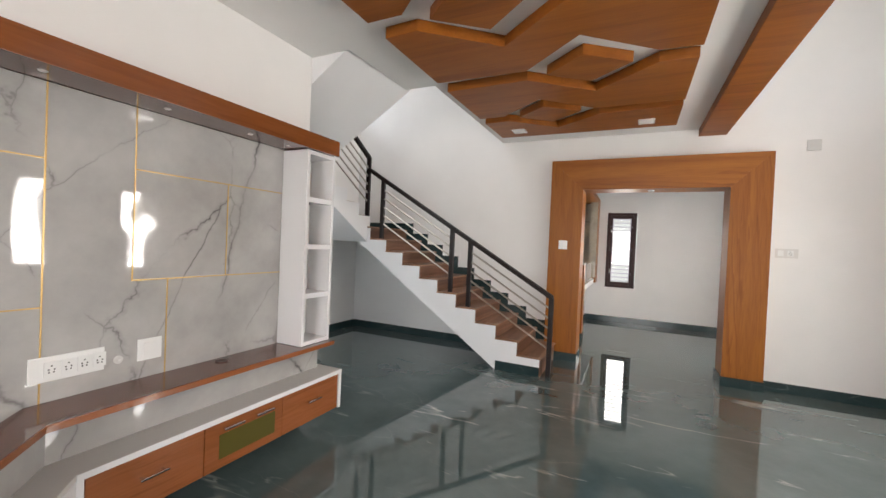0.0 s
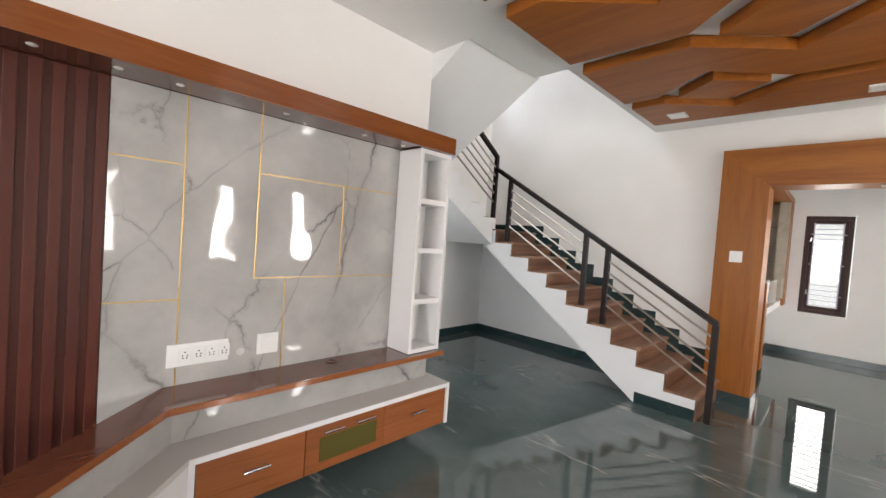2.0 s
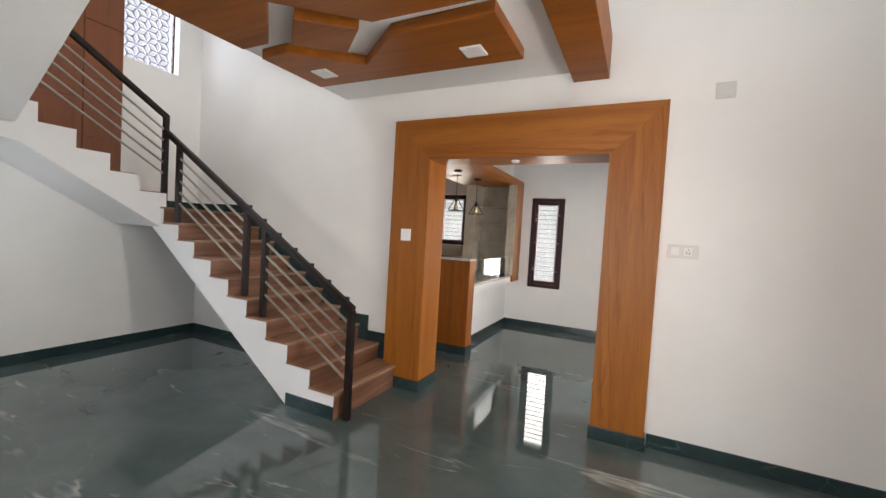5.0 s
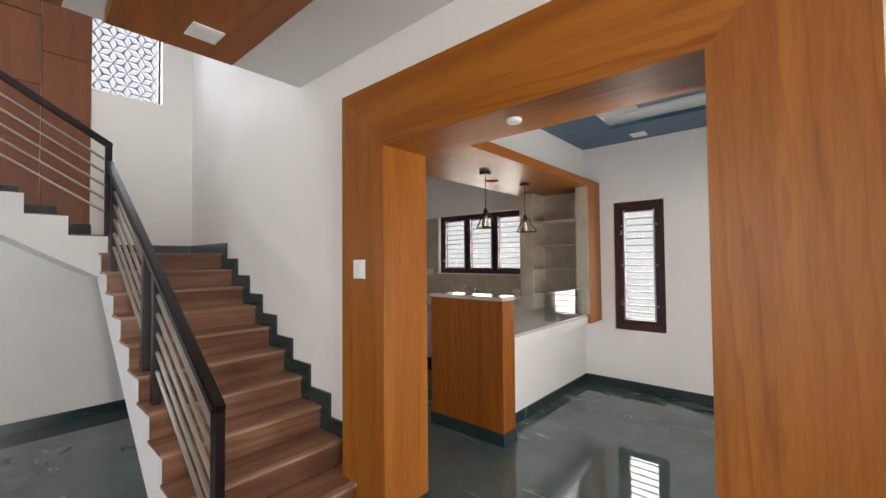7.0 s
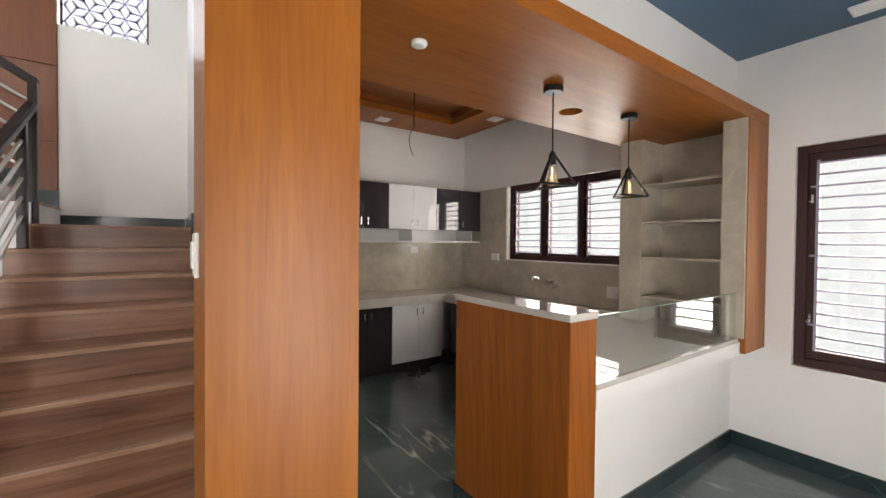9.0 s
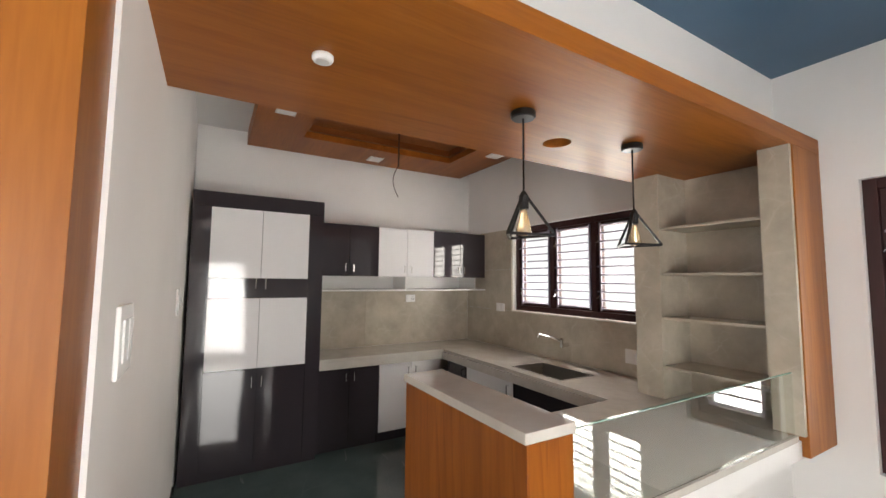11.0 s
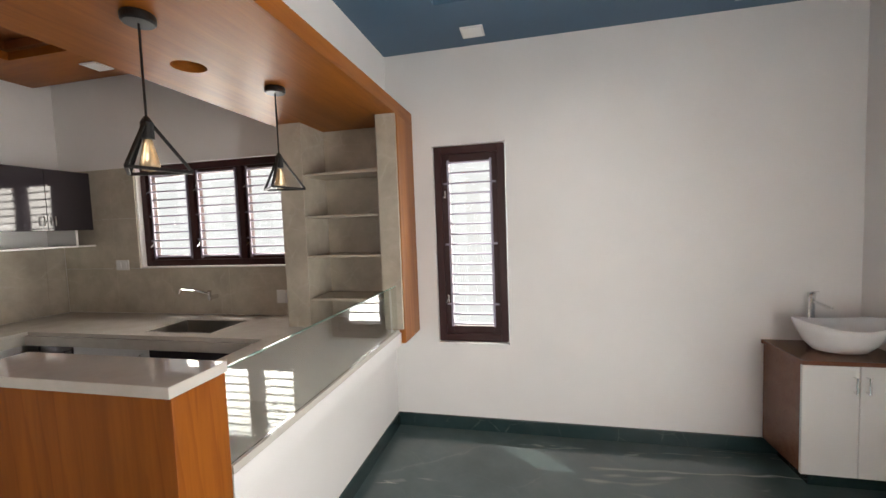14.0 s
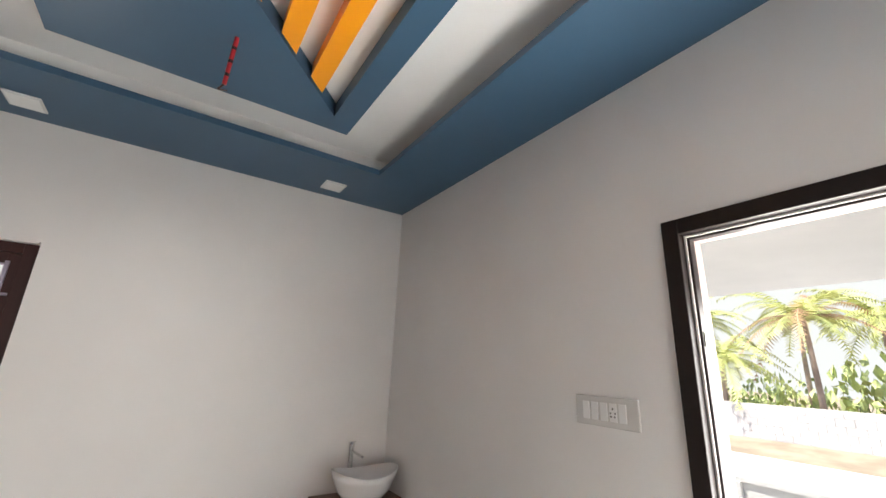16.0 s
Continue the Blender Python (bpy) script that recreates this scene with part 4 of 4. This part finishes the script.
part("foot", box(-0.985, -0.192, 7.132, 7.325, 0, 0.1, 0.002), SKIRT, counter_bar, "dark green stone foot")
part("body", box(-0.978, -0.20, 7.14, 7.32, 0.1, 1.152, 0.003), TEAK_BAR, counter_bar)
part("top_slab", box(-0.986, -0.197, 7.132, 7.328, 1.153, 1.185, 0.003), QUARTZ, counter_bar, "cream quartz top")

glass = thing("glass_screen", (-0.217, 8.1, 0.8625), "low clear glass screen on the half wall", "glass screen")
g = part("pane", box(-0.222, -0.212, 7.33, 8.90, 0.8625, 1.158), GLASS, glass)
g.visible_shadow = False
part("top_edge", box(-0.2222, -0.2118, 7.33, 8.90, 1.1582, 1.161), GLASS_EDGE, glass)

# niche with shelves beside the window
niche = thing("shelf_niche", (-0.66, 9.0, 0.87), "beige tiled niche with four thin shelves", "shelf niche")
part("left_pier", box(-1.05, -0.87, 8.88, 9.222, 0.863, 2.309, 0.002), TILE, niche)
part("right_pier", box(-0.31, -0.302, 8.898, 9.222, 0.863, 2.309, 0, box(-0.31, -0.175, 8.872, 8.897, 0.863, 2.307)), TILE, niche)
part("back", box(-0.869, -0.311, 9.20, 9.24, 0.863, 2.309), TILE, niche)
for z in (1.069, 1.376, 1.656, 1.953):
    part("shelf_board", box(-0.868, -0.312, 8.89, 9.199, z - 0.016, z, 0.002), TILE, niche)

# wall tiles
tiles = thing("wall_tiling", (-2.6, 9.2, 0.863), "glossy beige-grey kitchen wall tiling", "wall tiles")
for x0 in [-3.63 + 0.6 * k for k in range(5)]:
    x1 = min(x0 + 0.5992, -1.052)
    for z0, z1 in ((0.863, 1.267), (1.27, 1.72), (1.722, 2.168)):
        for p, q in ((x0, min(x1, -2.762)), (max(x0, -1.168), x1)) if z0 > 1.268 else ((x0, x1),):
            if q - p > 0.02:
                part("tile", box(p, q, 9.228, 9.249, z0, z1), TILE, tiles)
for y0 in [7.27 + 0.6 * k for k in range(4)]:
    y1 = min(y0 + 0.5992, 9.226)
    if y1 - y0 > 0.02:
        part("tile", box(-3.649, -3.632, y0, y1, 0.863, 1.47), TILE, tiles)


def handle(x, y, z, parent, high=0.09):
    """A chrome bow handle on a front that faces +x."""
    bm = tube((x + 0.028, y, z - high / 2), (x + 0.028, y, z + high / 2), 0.005, 8)
    for s in (-1, 1):
        bm = tube((x, y, z + s * (high / 2 - 0.006)), (x + 0.028, y, z + s * (high / 2 - 0.006)), 0.0045, 8, None, bm)
    part("handle", bm, CHROME, parent, "chrome bow handle")


TX = -3.03
tall = thing("tall_larder_unit", (-3.34, 6.74, 0), "tall gloss charcoal and white larder unit", "kitchen cabinet")
part("body", box(-3.648, TX - 0.02, 6.222, 7.248, 0.06, 2.30, 0.002), CHARCOAL, tall)
part("plinth", box(-3.648, TX - 0.06, 6.222, 7.248, 0.0, 0.059), CHARCOAL, tall)
part("top_rail", box(TX - 0.019, TX, 6.222, 7.248, 2.175, 2.30, 0.002), CHARCOAL, tall)
part("left_stile", box(TX - 0.019, TX, 6.222, 6.352, 0.06, 2.173, 0.002), CHARCOAL, tall)
part("right_stile", box(TX - 0.019, TX, 7.122, 7.248, 0.06, 2.173, 0.002), CHARCOAL, tall)
part("middle_rail", box(TX - 0.019, TX, 6.354, 7.12, 1.435, 1.595, 0.002), CHARCOAL, tall)
for z0, z1, mat, hz in ((1.598, 2.172, GLOSS_WHITE, 1.555), (0.857, 1.432, GLOSS_WHITE, None), (0.10, 0.854, CHARCOAL, 0.75)):
    for y0, y1, hy in ((6.355, 6.735, 6.70), (6.738, 7.119, 6.775)):
        d = part("door", box(TX - 0.019, TX + 0.002, y0, y1, z0, z1, 0.0015), mat, tall, "gloss white door" if mat == GLOSS_WHITE else "gloss charcoal door")
        if hz:
            handle(TX + 0.002, hy, hz, d)

WX = -3.25
for y0, y1, mat, label in ((7.25, 7.868, CHARCOAL, "gloss charcoal double-door wall cabinet"), (7.872, 8.518, GLOSS_WHITE, "gloss white double-door wall cabinet"), (8.522, 9.222, CHARCOAL, "gloss charcoal double-door wall cabinet with window reflections")):
    c = thing("wall_cabinet", (-3.45, (y0 + y1) / 2, 1.63), label, "kitchen cabinet", "kitchen wall cabinets")
    part("body", box(-3.63, WX - 0.02, y0, y1, 1.63, 2.145, 0.001), mat, c)
    m = (y0 + y1) / 2
    for a, b, hy in ((y0, m - 0.0015, m - 0.04), (m + 0.0015, y1, m + 0.04)):
        d = part("door", box(WX - 0.019, WX, a, b, 1.63, 2.145, 0.0015), mat, c)
        handle(WX, hy, 1.71, d, 0.075)
open_shelf = thing("open_wall_shelf", (-3.45, 8.2, 1.48), "white open shelf below the wall cabinets", "shelf")
part("shelf_board", box(-3.63, WX + 0.01, 7.25, 9.222, 1.478, 1.495, 0.002), MATT_WHITE, open_shelf)
part("back_panel", box(-3.63, -3.62, 7.25, 9.222, 1.4955, 1.629), MATT_WHITE, open_shelf)
for y in (8.2, 9.1):
    part("divider", prism([(-3.62, 1.4955), (WX - 0.03, 1.4955), (WX - 0.03, 1.629), (-3.62, 1.629)], y - 0.009, y + 0.009, "y"), MATT_WHITE, open_shelf)

# worktop with a hole for the sink
SX0, SX1, SY0, SY1 = -2.06, -1.52, 8.66, 9.0
worktop = thing("kitchen_worktop", (-2.3, 8.9, 0.77), "cream quartz u-shaped kitchen worktop", "worktop")
U_SHAPE = [(-3.63, 7.25), (-3.085, 7.25), (-3.085, 8.565), (-1.03, 8.565), (-1.03, 7.326), (-0.20, 7.326), (-0.20, 8.870), (-0.315, 8.870), (-0.315, 9.226),
           (SX1, 9.226), (SX1, SY0), (SX0, SY0), (SX0, SY1), (SX1 - 0.0005, SY1), (SX1 - 0.0005, 9.226), (-3.63, 9.226)]
bm = prism(U_SHAPE, 0.835, 0.862)
part("slab", bm, QUARTZ, worktop)
bm = box(-3.105, -3.085, 7.25, 8.545, 0.765, 0.834)
bm = box(-3.105, -1.03, 8.545, 8.564, 0.765, 0.834, 0, bm)
bm = box(-1.029, -1.01, 7.346, 8.544, 0.765, 0.834, 0, bm)
part("front_band", bm, QUARTZ, worktop, "cream front band")
sink = thing("kitchen_sink", ((SX0 + SX1) / 2, (SY0 + SY1) / 2, 0.68), "recessed stainless steel kitchen sink", "sink")
bm = box(SX0, SX1, SY0, SY1, 0.68, 0.684)
bm = box(SX0, SX0 + 0.004, SY0, SY1, 0.684, 0.864, 0, bm)
bm = box(SX1 - 0.004, SX1, SY0, SY1, 0.684, 0.864, 0, bm)
bm = box(SX0 + 0.004, SX1 - 0.004, SY0, SY0 + 0.004, 0.684, 0.864, 0, bm)
bm = box(SX0 + 0.004, SX1 - 0.004, SY1 - 0.004, SY1, 0.684, 0.864, 0, bm)
part("bowl", bm, SINK_STEEL, sink)
rim = box(SX0 - 0.012, SX1 + 0.012, SY0 - 0.012, SY0, 0.862, 0.866)
rim = box(SX0 - 0.012, SX1 + 0.012, SY1, SY1 + 0.012, 0.862, 0.866, 0, rim)
rim = box(SX0 - 0.012, SX0, SY0, SY1, 0.862, 0.866, 0, rim)
rim = box(SX1, SX1 + 0.012, SY0, SY1, 0.862, 0.866, 0, rim)
part("rim", rim, SINK_STEEL, sink)
part("strainer", lathe([(0.0, 0.0), (0.04, 0.0), (0.04, 0.006), (0.03, 0.004), (0.0, 0.004)], (-1.79, 8.83, 0.684), 20), CHROME, sink)
ktap = thing("kitchen_tap", (-1.97, 9.2, 1.0), "chrome wall-mounted kitchen tap", "tap")
part("body", tube((-1.97, 9.227, 1.02), (-1.97, 9.14, 1.02), 0.018, 14, None, tube((-1.97, 9.15, 1.0), (-1.97, 9.15, 1.06), 0.014, 12)), CHROME, ktap)
part("spout", tube((-1.97, 9.15, 1.05), (-2.03, 9.05, 1.10), 0.010, 10, None, tube((-2.03, 9.05, 1.10), (-2.08, 8.98, 1.12), 0.010, 10, None, tube((-2.08, 8.98, 1.12), (-2.085, 8.97, 1.085), 0.010, 10))), CHROME, ktap)
part("knob", lathe([(0.0, 0.0), (0.016, 0.0), (0.018, 0.015), (0.012, 0.022), (0.0, 0.023)], (-1.97, 9.15, 1.06), 12), CHROME, ktap)

BX = -3.12
for y0, y1, mat, label in ((7.25, 7.85, CHARCOAL, "gloss charcoal double-door base cabinet"), (7.855, 8.54, GLOSS_WHITE, "gloss white base cabinet beside the corner")):
    c = thing("base_cabinet", (-3.37, (y0 + y1) / 2, 0), label, "kitchen cabinet", "kitchen base cabinets")
    part("body", box(-3.63, BX - 0.02, y0, y1, 0.10, 0.764), mat, c)
    part("plinth", box(-3.63, BX - 0.06, y0, y1, 0, 0.099), CHARCOAL, c)
    m = (y0 + y1) / 2
    for a, b, hy in ((y0, m - 0.0015, m - 0.04), (m + 0.0015, y1, m + 0.04)):
        d = part("door", box(BX - 0.019, BX, a, b, 0.20 if mat == GLOSS_WHITE else 0.10, 0.762, 0.0015), mat, c)
        handle(BX, hy, 0.68, d, 0.075)
BY = 8.60
for x0, x1, mat, label in ((-3.05, -2.70, CHARCOAL, "gloss charcoal base cabinet in the corner"), (-2.695, -2.0, GLOSS_WHITE, "gloss white base cabinet under the sink"), (-1.995, -1.06, CHARCOAL, "gloss charcoal base cabinet beside the sink")):
    c = thing("base_cabinet", ((x0 + x1) / 2, 8.9, 0), label, "kitchen cabinet", "kitchen base cabinets")
    part("body", box(x0, x1, BY + 0.02, 9.22, 0.10, 0.764 if x1 < -2.1 or x0 > -1.4 else 0.66), mat, c)
    part("plinth", box(x0, x1, BY + 0.06, 9.22, 0, 0.099), CHARCOAL, c)
    d = part("door", box(x0, x1 - 0.003, BY, BY + 0.019, 0.10, 0.762, 0.0015), mat, c)
    hx = x1 - 0.05
    part("handle", tube((hx, BY - 0.028, 0.64), (hx, BY - 0.028, 0.72), 0.005, 8, None, tube((hx, BY, 0.646), (hx, BY - 0.028, 0.646), 0.0045, 8, None, tube((hx, BY, 0.714), (hx, BY - 0.028, 0.714), 0.0045, 8))), CHROME, d, "chrome bow handle")
c = thing("base_cabinet", (-0.75, 7.95, 0), "gloss charcoal base cabinet behind the half wall", "kitchen cabinet", "kitchen base cabinets")
part("body", box(-1.04, -0.503, 7.35, 8.54, 0.10, 0.764), CHARCOAL, c)
part("plinth", box(-0.98, -0.503, 7.35, 8.54, 0, 0.099), CHARCOAL, c)

# kitchen ceiling panel with a recess
kpanel = thing("kitchen_ceiling_panel", (-2.4, 7.85, 2.9), "brown veneered kitchen ceiling panel with a recessed tray", "false ceiling")
bm = box(-3.60, -3.09, 6.62, 9.08, 2.90, 3.038)
bm = box(-1.60, -1.15, 6.62, 9.08, 2.90, 3.038, 0, bm)
bm = box(-3.09, -1.60, 6.62, 7.05, 2.90, 3.038, 0, bm)
bm = box(-3.09, -1.60, 8.62, 9.08, 2.90, 3.038, 0, bm)
part("border", bm, TEAK_CEIL, kpanel)
# The tray and its step take a darker brown than the border.
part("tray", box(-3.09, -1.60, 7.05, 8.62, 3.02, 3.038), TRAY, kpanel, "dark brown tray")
inner = box(-3.089, -3.05, 7.051, 8.619, 2.96, 3.019)
inner = box(-1.64, -1.601, 7.051, 8.619, 2.96, 3.019, 0, inner)
inner = box(-3.05, -1.64, 7.051, 7.09, 2.96, 3.019, 0, inner)
inner = box(-3.05, -1.64, 8.58, 8.619, 2.96, 3.019, 0, inner)
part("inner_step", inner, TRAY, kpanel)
wire = thing("hanging_wire", (-2.48, 7.74, 2.32), "dark red sleeved wire hanging from the kitchen ceiling tray", "cable")
part("sleeve", tube((-2.478, 7.74, 3.02), (-2.49, 7.74, 2.576), 0.008, 8), HOLE, wire)
curve = bpy.data.curves.new("wire", "CURVE")
curve.dimensions, curve.bevel_depth = "3D", 0.0035
sp = curve.splines.new("BEZIER")
sp.bezier_points.add(3)
for bp, co in zip(sp.bezier_points, [(-0.01, 0, 0.27), (-0.03, -0.035, 0.17), (-0.035, -0.03, 0.09), (-0.05, 0.02, 0.0)]):
    bp.co, bp.handle_left_type, bp.handle_right_type = co, "AUTO", "AUTO"
strand = new("strand", curve)
strand.data.materials.append(HOLE)
strand.parent = wire


def pendant(x, y, turn):
    """A wire-pyramid pendant lamp with a filament bulb."""
    p = thing("pendant_lamp", (x, y, 1.78), "black pyramid-frame pendant lamp with an amber bulb", "pendant lamp", "kitchen pendant lamps")
    part("canopy", lathe([(0.0, 0.0), (0.05, 0.0), (0.052, -0.006), (0.052, -0.024), (0.046, -0.03), (0.0, -0.03)], (x, y, 2.309), 28), BLACK, p)
    part("cord", tube((x, y, 2.28), (x, y, 1.965), 0.004, 8), BLACK, p)
    apex, base, r = Vector((x, y, 1.965)), 1.785, 0.125
    ends = [Vector((x + r * math.cos(turn + k * math.tau / 3), y + r * math.sin(turn + k * math.tau / 3), base)) for k in range(3)]
    for k in range(3):
        part("frame_bar", bar(apex, ends[k], 0.011, 0.011, 0.002), BLACK, p)
        part("frame_bar", bar(ends[k], ends[(k + 1) % 3], 0.011, 0.011, 0.002), BLACK, p)
    part("socket", lathe([(0.008, 0.0), (0.02, -0.02), (0.02, -0.075), (0.0, -0.076)], (x, y, 1.97), 16), BLACK, p)
    b = part("bulb", lathe([(0.0, 0.0), (0.013, -0.002), (0.016, -0.02), (0.026, -0.06), (0.031, -0.09), (0.024, -0.107), (0.0, -0.112)], (x, y, 1.894), 20), AMBER, p, "amber glass filament bulb", True)
    fl = None
    for k in range(4):
        a = k * math.tau / 4
        fl = tube((x + 0.004 * math.cos(a), y + 0.004 * math.sin(a), 1.875), (x + 0.013 * math.cos(a), y + 0.013 * math.sin(a), 1.81), 0.0012, 5, None, fl)
    part("filament", fl, FILAMENT, b)


pendant(-0.59, 7.48, 0.85)
pendant(-0.605, 8.235, 0.8)
plate("socket_plate", "x", -3.632, 1, 8.42, 1.38, 0.12, 0.085, "white socket plate on the tiles above the worktop", [(-0.025, 0.04, ""), (0.025, 0.04, "socket")])
plate("switch_plate", "y", 9.228, -1, -2.95, 1.30, 0.14, 0.09, "white switch plate on the tiles beside the window", [(-0.03, 0.04, ""), (0.03, 0.04, "")])
plate("switch_plate", "y", 9.228, -1, -1.28, 1.02, 0.20, 0.11, "white socket plate on the tiles beside the niche", [(-0.05, 0.05, ""), (0.03, 0.05, "socket")])

# ---- living room openings behind the walk ----
def plain_window(name, y0, y1, z0, z1):
    w = thing(name, (3.36, (y0 + y1) / 2, z0), "dark maroon framed window in the living room wall", "window", "", "structure")
    f = 0.05
    bm = box(3.32, 3.39, y0, y0 + f, z0, z1)
    bm = box(3.32, 3.39, y1 - f, y1, z0, z1, 0, bm)
    bm = box(3.32, 3.39, y0 + f, y1 - f, z0, z0 + f, 0, bm)
    bm = box(3.32, 3.39, y0 + f, y1 - f, z1 - f, z1, 0, bm)
    part("window_frame", bm, FRAME, w)
    for k in range(1, 13):
        z = z0 + f + (z1 - z0 - 2 * f) * k / 13
        part("grille_bar", tube((3.34, y0 + f, z), (3.34, y1 - f, z), 0.0045, 6), BAR_BACKLIT, w)


for k, (y0, y1, z0, z1) in enumerate(LIVING_WINDOWS[:3]):
    plain_window("window_%d" % (k + 3), y0, y1, z0, z1)
pier = thing("wood_pier", (3.2, 5.3, 0), "teak veneered door surround on the living room wall", "door frame")
part("board", box(3.20, 3.258, 5.06, 5.59, 0.1, 2.45, 0.004), TEAK, pier)
part("stone_foot", box(3.19, 3.258, 5.05, 5.60, 0, 0.1, 0.002), SKIRT, pier)

# ---- yard beyond the door ----
solid("ground", box(-150, 150, -150, 150, -0.8, -0.46), SAND, "dry sandy yard ground", "ground", "", "structure")
solid("pavement", box(3.47, 15.6, 2.0, 24.0, -0.459, -0.44), PAVING, "pale paved yard outside the door", "pavement", "", "structure")
solid("porch_floor", box(3.47, 5.6, 4.8, 12.0, -0.44, -0.03), PAVING, "pale raised porch floor", "porch floor", "", "structure")
solid("porch_roof", box(3.47, 5.6, 4.8, 12.0, 2.36, 2.6), PLASTER_OUT, "pale plastered porch slab over the door", "porch roof", "", "structure")
low = thing("yard_parapet", (7.56, 10.0, -0.44), "low white plastered yard parapet with posts", "parapet")
part("panel_wall", box(7.5, 7.62, 3.0, 22.0, -0.44, 0.33), PARAPET, low)
part("coping", box(7.47, 7.65, 3.0, 22.0, 0.331, 0.39, 0.005), PARAPET, low)
for k in range(7):
    part("post", box(7.44, 7.499, 4.1 + 2.4 * k, 4.28 + 2.4 * k, -0.44, 0.33, 0.004), PARAPET, low)
solid("sand_bank", prism([(14.8, -0.459), (16.95, -0.459), (16.95, -0.24), (16.2, -0.30), (15.4, -0.38)], 2.0, 22.0, "y"), SAND, "bank of dry sand along the boundary wall", "sand bank")
yard = thing("compound_wall", (17.1, 12.0, -0.46), "pale grey concrete block boundary wall", "boundary wall")
for r in range(6):
    for k in range(44):
        y = 2.0 + 0.41 * k + (0.2 if r % 2 else 0)
        part("block", box(17.0, 17.2, y, y + 0.403, -0.46 + 0.207 * r, -0.257 + 0.207 * r, 0), BLOCK, yard)


def palm(x, y, high, lean, seed, dry=0):
    """A coconut palm: ringed trunk and arching fronds with separate leaflets."""
    rng = random.Random(seed)
    p = thing("palm_tree", (x, y, -0.46), "coconut palm with arching fronds behind the boundary wall", "tree", "palm trees")
    bm = None
    for k in range(9):
        a, b = k / 9, (k + 1) / 9
        bm = tube((x + lean * a * a, y, -0.46 + high * a), (x + lean * b * b, y, -0.46 + high * b + 0.01), 0.11 - 0.04 * a, 10, 0.10 - 0.04 * a, bm)
    part("trunk", bm, TRUNK, p)
    head = Vector((x + lean, y, high - 0.46))
    for k in range(24):
        turn, rise, length = k * 2.4 + rng.uniform(-0.2, 0.2), rng.uniform(-0.1, 1.3), rng.uniform(1.9, 2.9)
        verts, faces = [], []
        old = None
        for s in range(30):
            u = s / 29
            r = length * u
            at = head + Vector((math.cos(turn) * r, math.sin(turn) * r, rise * r - 0.36 * r * r))
            if old is not None:
                d = (at - old).normalized()
                side = d.cross(Vector((0, 0, 1))).normalized()
                for w in (-1, 1):
                    ll = 0.62 * (1 - u * 0.75) * (0.5 + u * 2 if u < 0.25 else 1.0)
                    tip = old + side * w * ll * 0.8 + d * ll * 0.5 + Vector((0, 0, -0.35 * ll + rng.uniform(-0.05, 0.05)))
                    n = len(verts)
                    verts += [old, old + d * 0.07, tip + d * 0.01, tip]
                    faces.append((n, n + 1, n + 2, n + 3))
                n = len(verts)
                verts += [old - side * 0.012, old + side * 0.012, at + side * 0.012, at - side * 0.012]
                faces.append((n, n + 1, n + 2, n + 3))
            old = at
        mesh = bpy.data.meshes.new("frond")
        mesh.from_pydata([v - Vector((x, y, -0.46)) for v in verts], [], faces)
        mesh.materials.append(FROND_DRY if k < dry else FROND)
        fr_ob = new("frond", mesh)
        fr_ob.parent = p


palm(18.6, 13.5, 2.7, 0.2, 1)
palm(19.5, 11.0, 4.1, -0.2, 2, 7)
palm(22.0, 9.6, 4.4, 0.3, 3)
palm(24.5, 12.6, 5.0, 0.3, 5, 3)
palm(23.0, 16.2, 4.6, 0.2, 4)


def shrub(x, y, z, size, seed):
    rng = random.Random(seed)
    verts, faces = [], []
    for k in range(420):
        d = Vector((rng.gauss(0, 1), rng.gauss(0, 1), rng.gauss(0, 0.7))).normalized() * size * rng.uniform(0.45, 1.0)
        d.z = abs(d.z) * 1.1
        q = Euler((rng.uniform(0, 6), rng.uniform(0, 6), 0)).to_matrix()
        n = len(verts)
        s = size * 0.11
        verts += [d + q @ Vector(v) * s for v in ((-1, 0, 0), (0, -0.5, 0.1), (1, 0, 0), (0, 0.5, 0.1))]
        faces.append((n, n + 1, n + 2, n + 3))
    mesh = bpy.data.meshes.new("crown")
    mesh.from_pydata(verts, [], faces)
    mesh.materials.append(LEAF)
    t = thing("shrub", (x, y, z), "leafy green shrub behind the boundary wall", "shrub", "shrubs")
    c = new("crown", mesh)
    c.parent = t
    part("stem", tube((x, y, z), (x, y, z + size * 0.6), 0.05, 8, 0.02), TRUNK, t)


for k, (x, y, s) in enumerate(((22.5, 14.2, 1.2), (24.0, 10.0, 2.9), (26.0, 14.0, 2.2), (24.5, 18.0, 3.0))):
    shrub(x, y, -0.46, s, 20 + k)

# glowing panels that stand in for the overexposed view outside the openings
solid("backdrop", box(-6.0, 3.4, 10.6, 10.8, -0.16, 5.0), GLARE, "glowing pale backdrop outside the windows", "backdrop", "", "structure")
solid("backdrop", box(-5.2, -5.0, 3.0, 7.5, 1.5, 6.0), GLARE, "glowing pale backdrop outside the stair window", "backdrop", "", "structure")
solid("backdrop", box(5.9, 6.0, -2.0, 4.7, -0.46, 6.0), GLARE, "glowing pale backdrop outside the living room", "backdrop", "", "structure")
solid("backdrop", box(70.0, 70.5, -40.0, 90.0, -1.0, 30.0), GLARE, "glowing pale backdrop behind the palms", "backdrop", "", "structure")
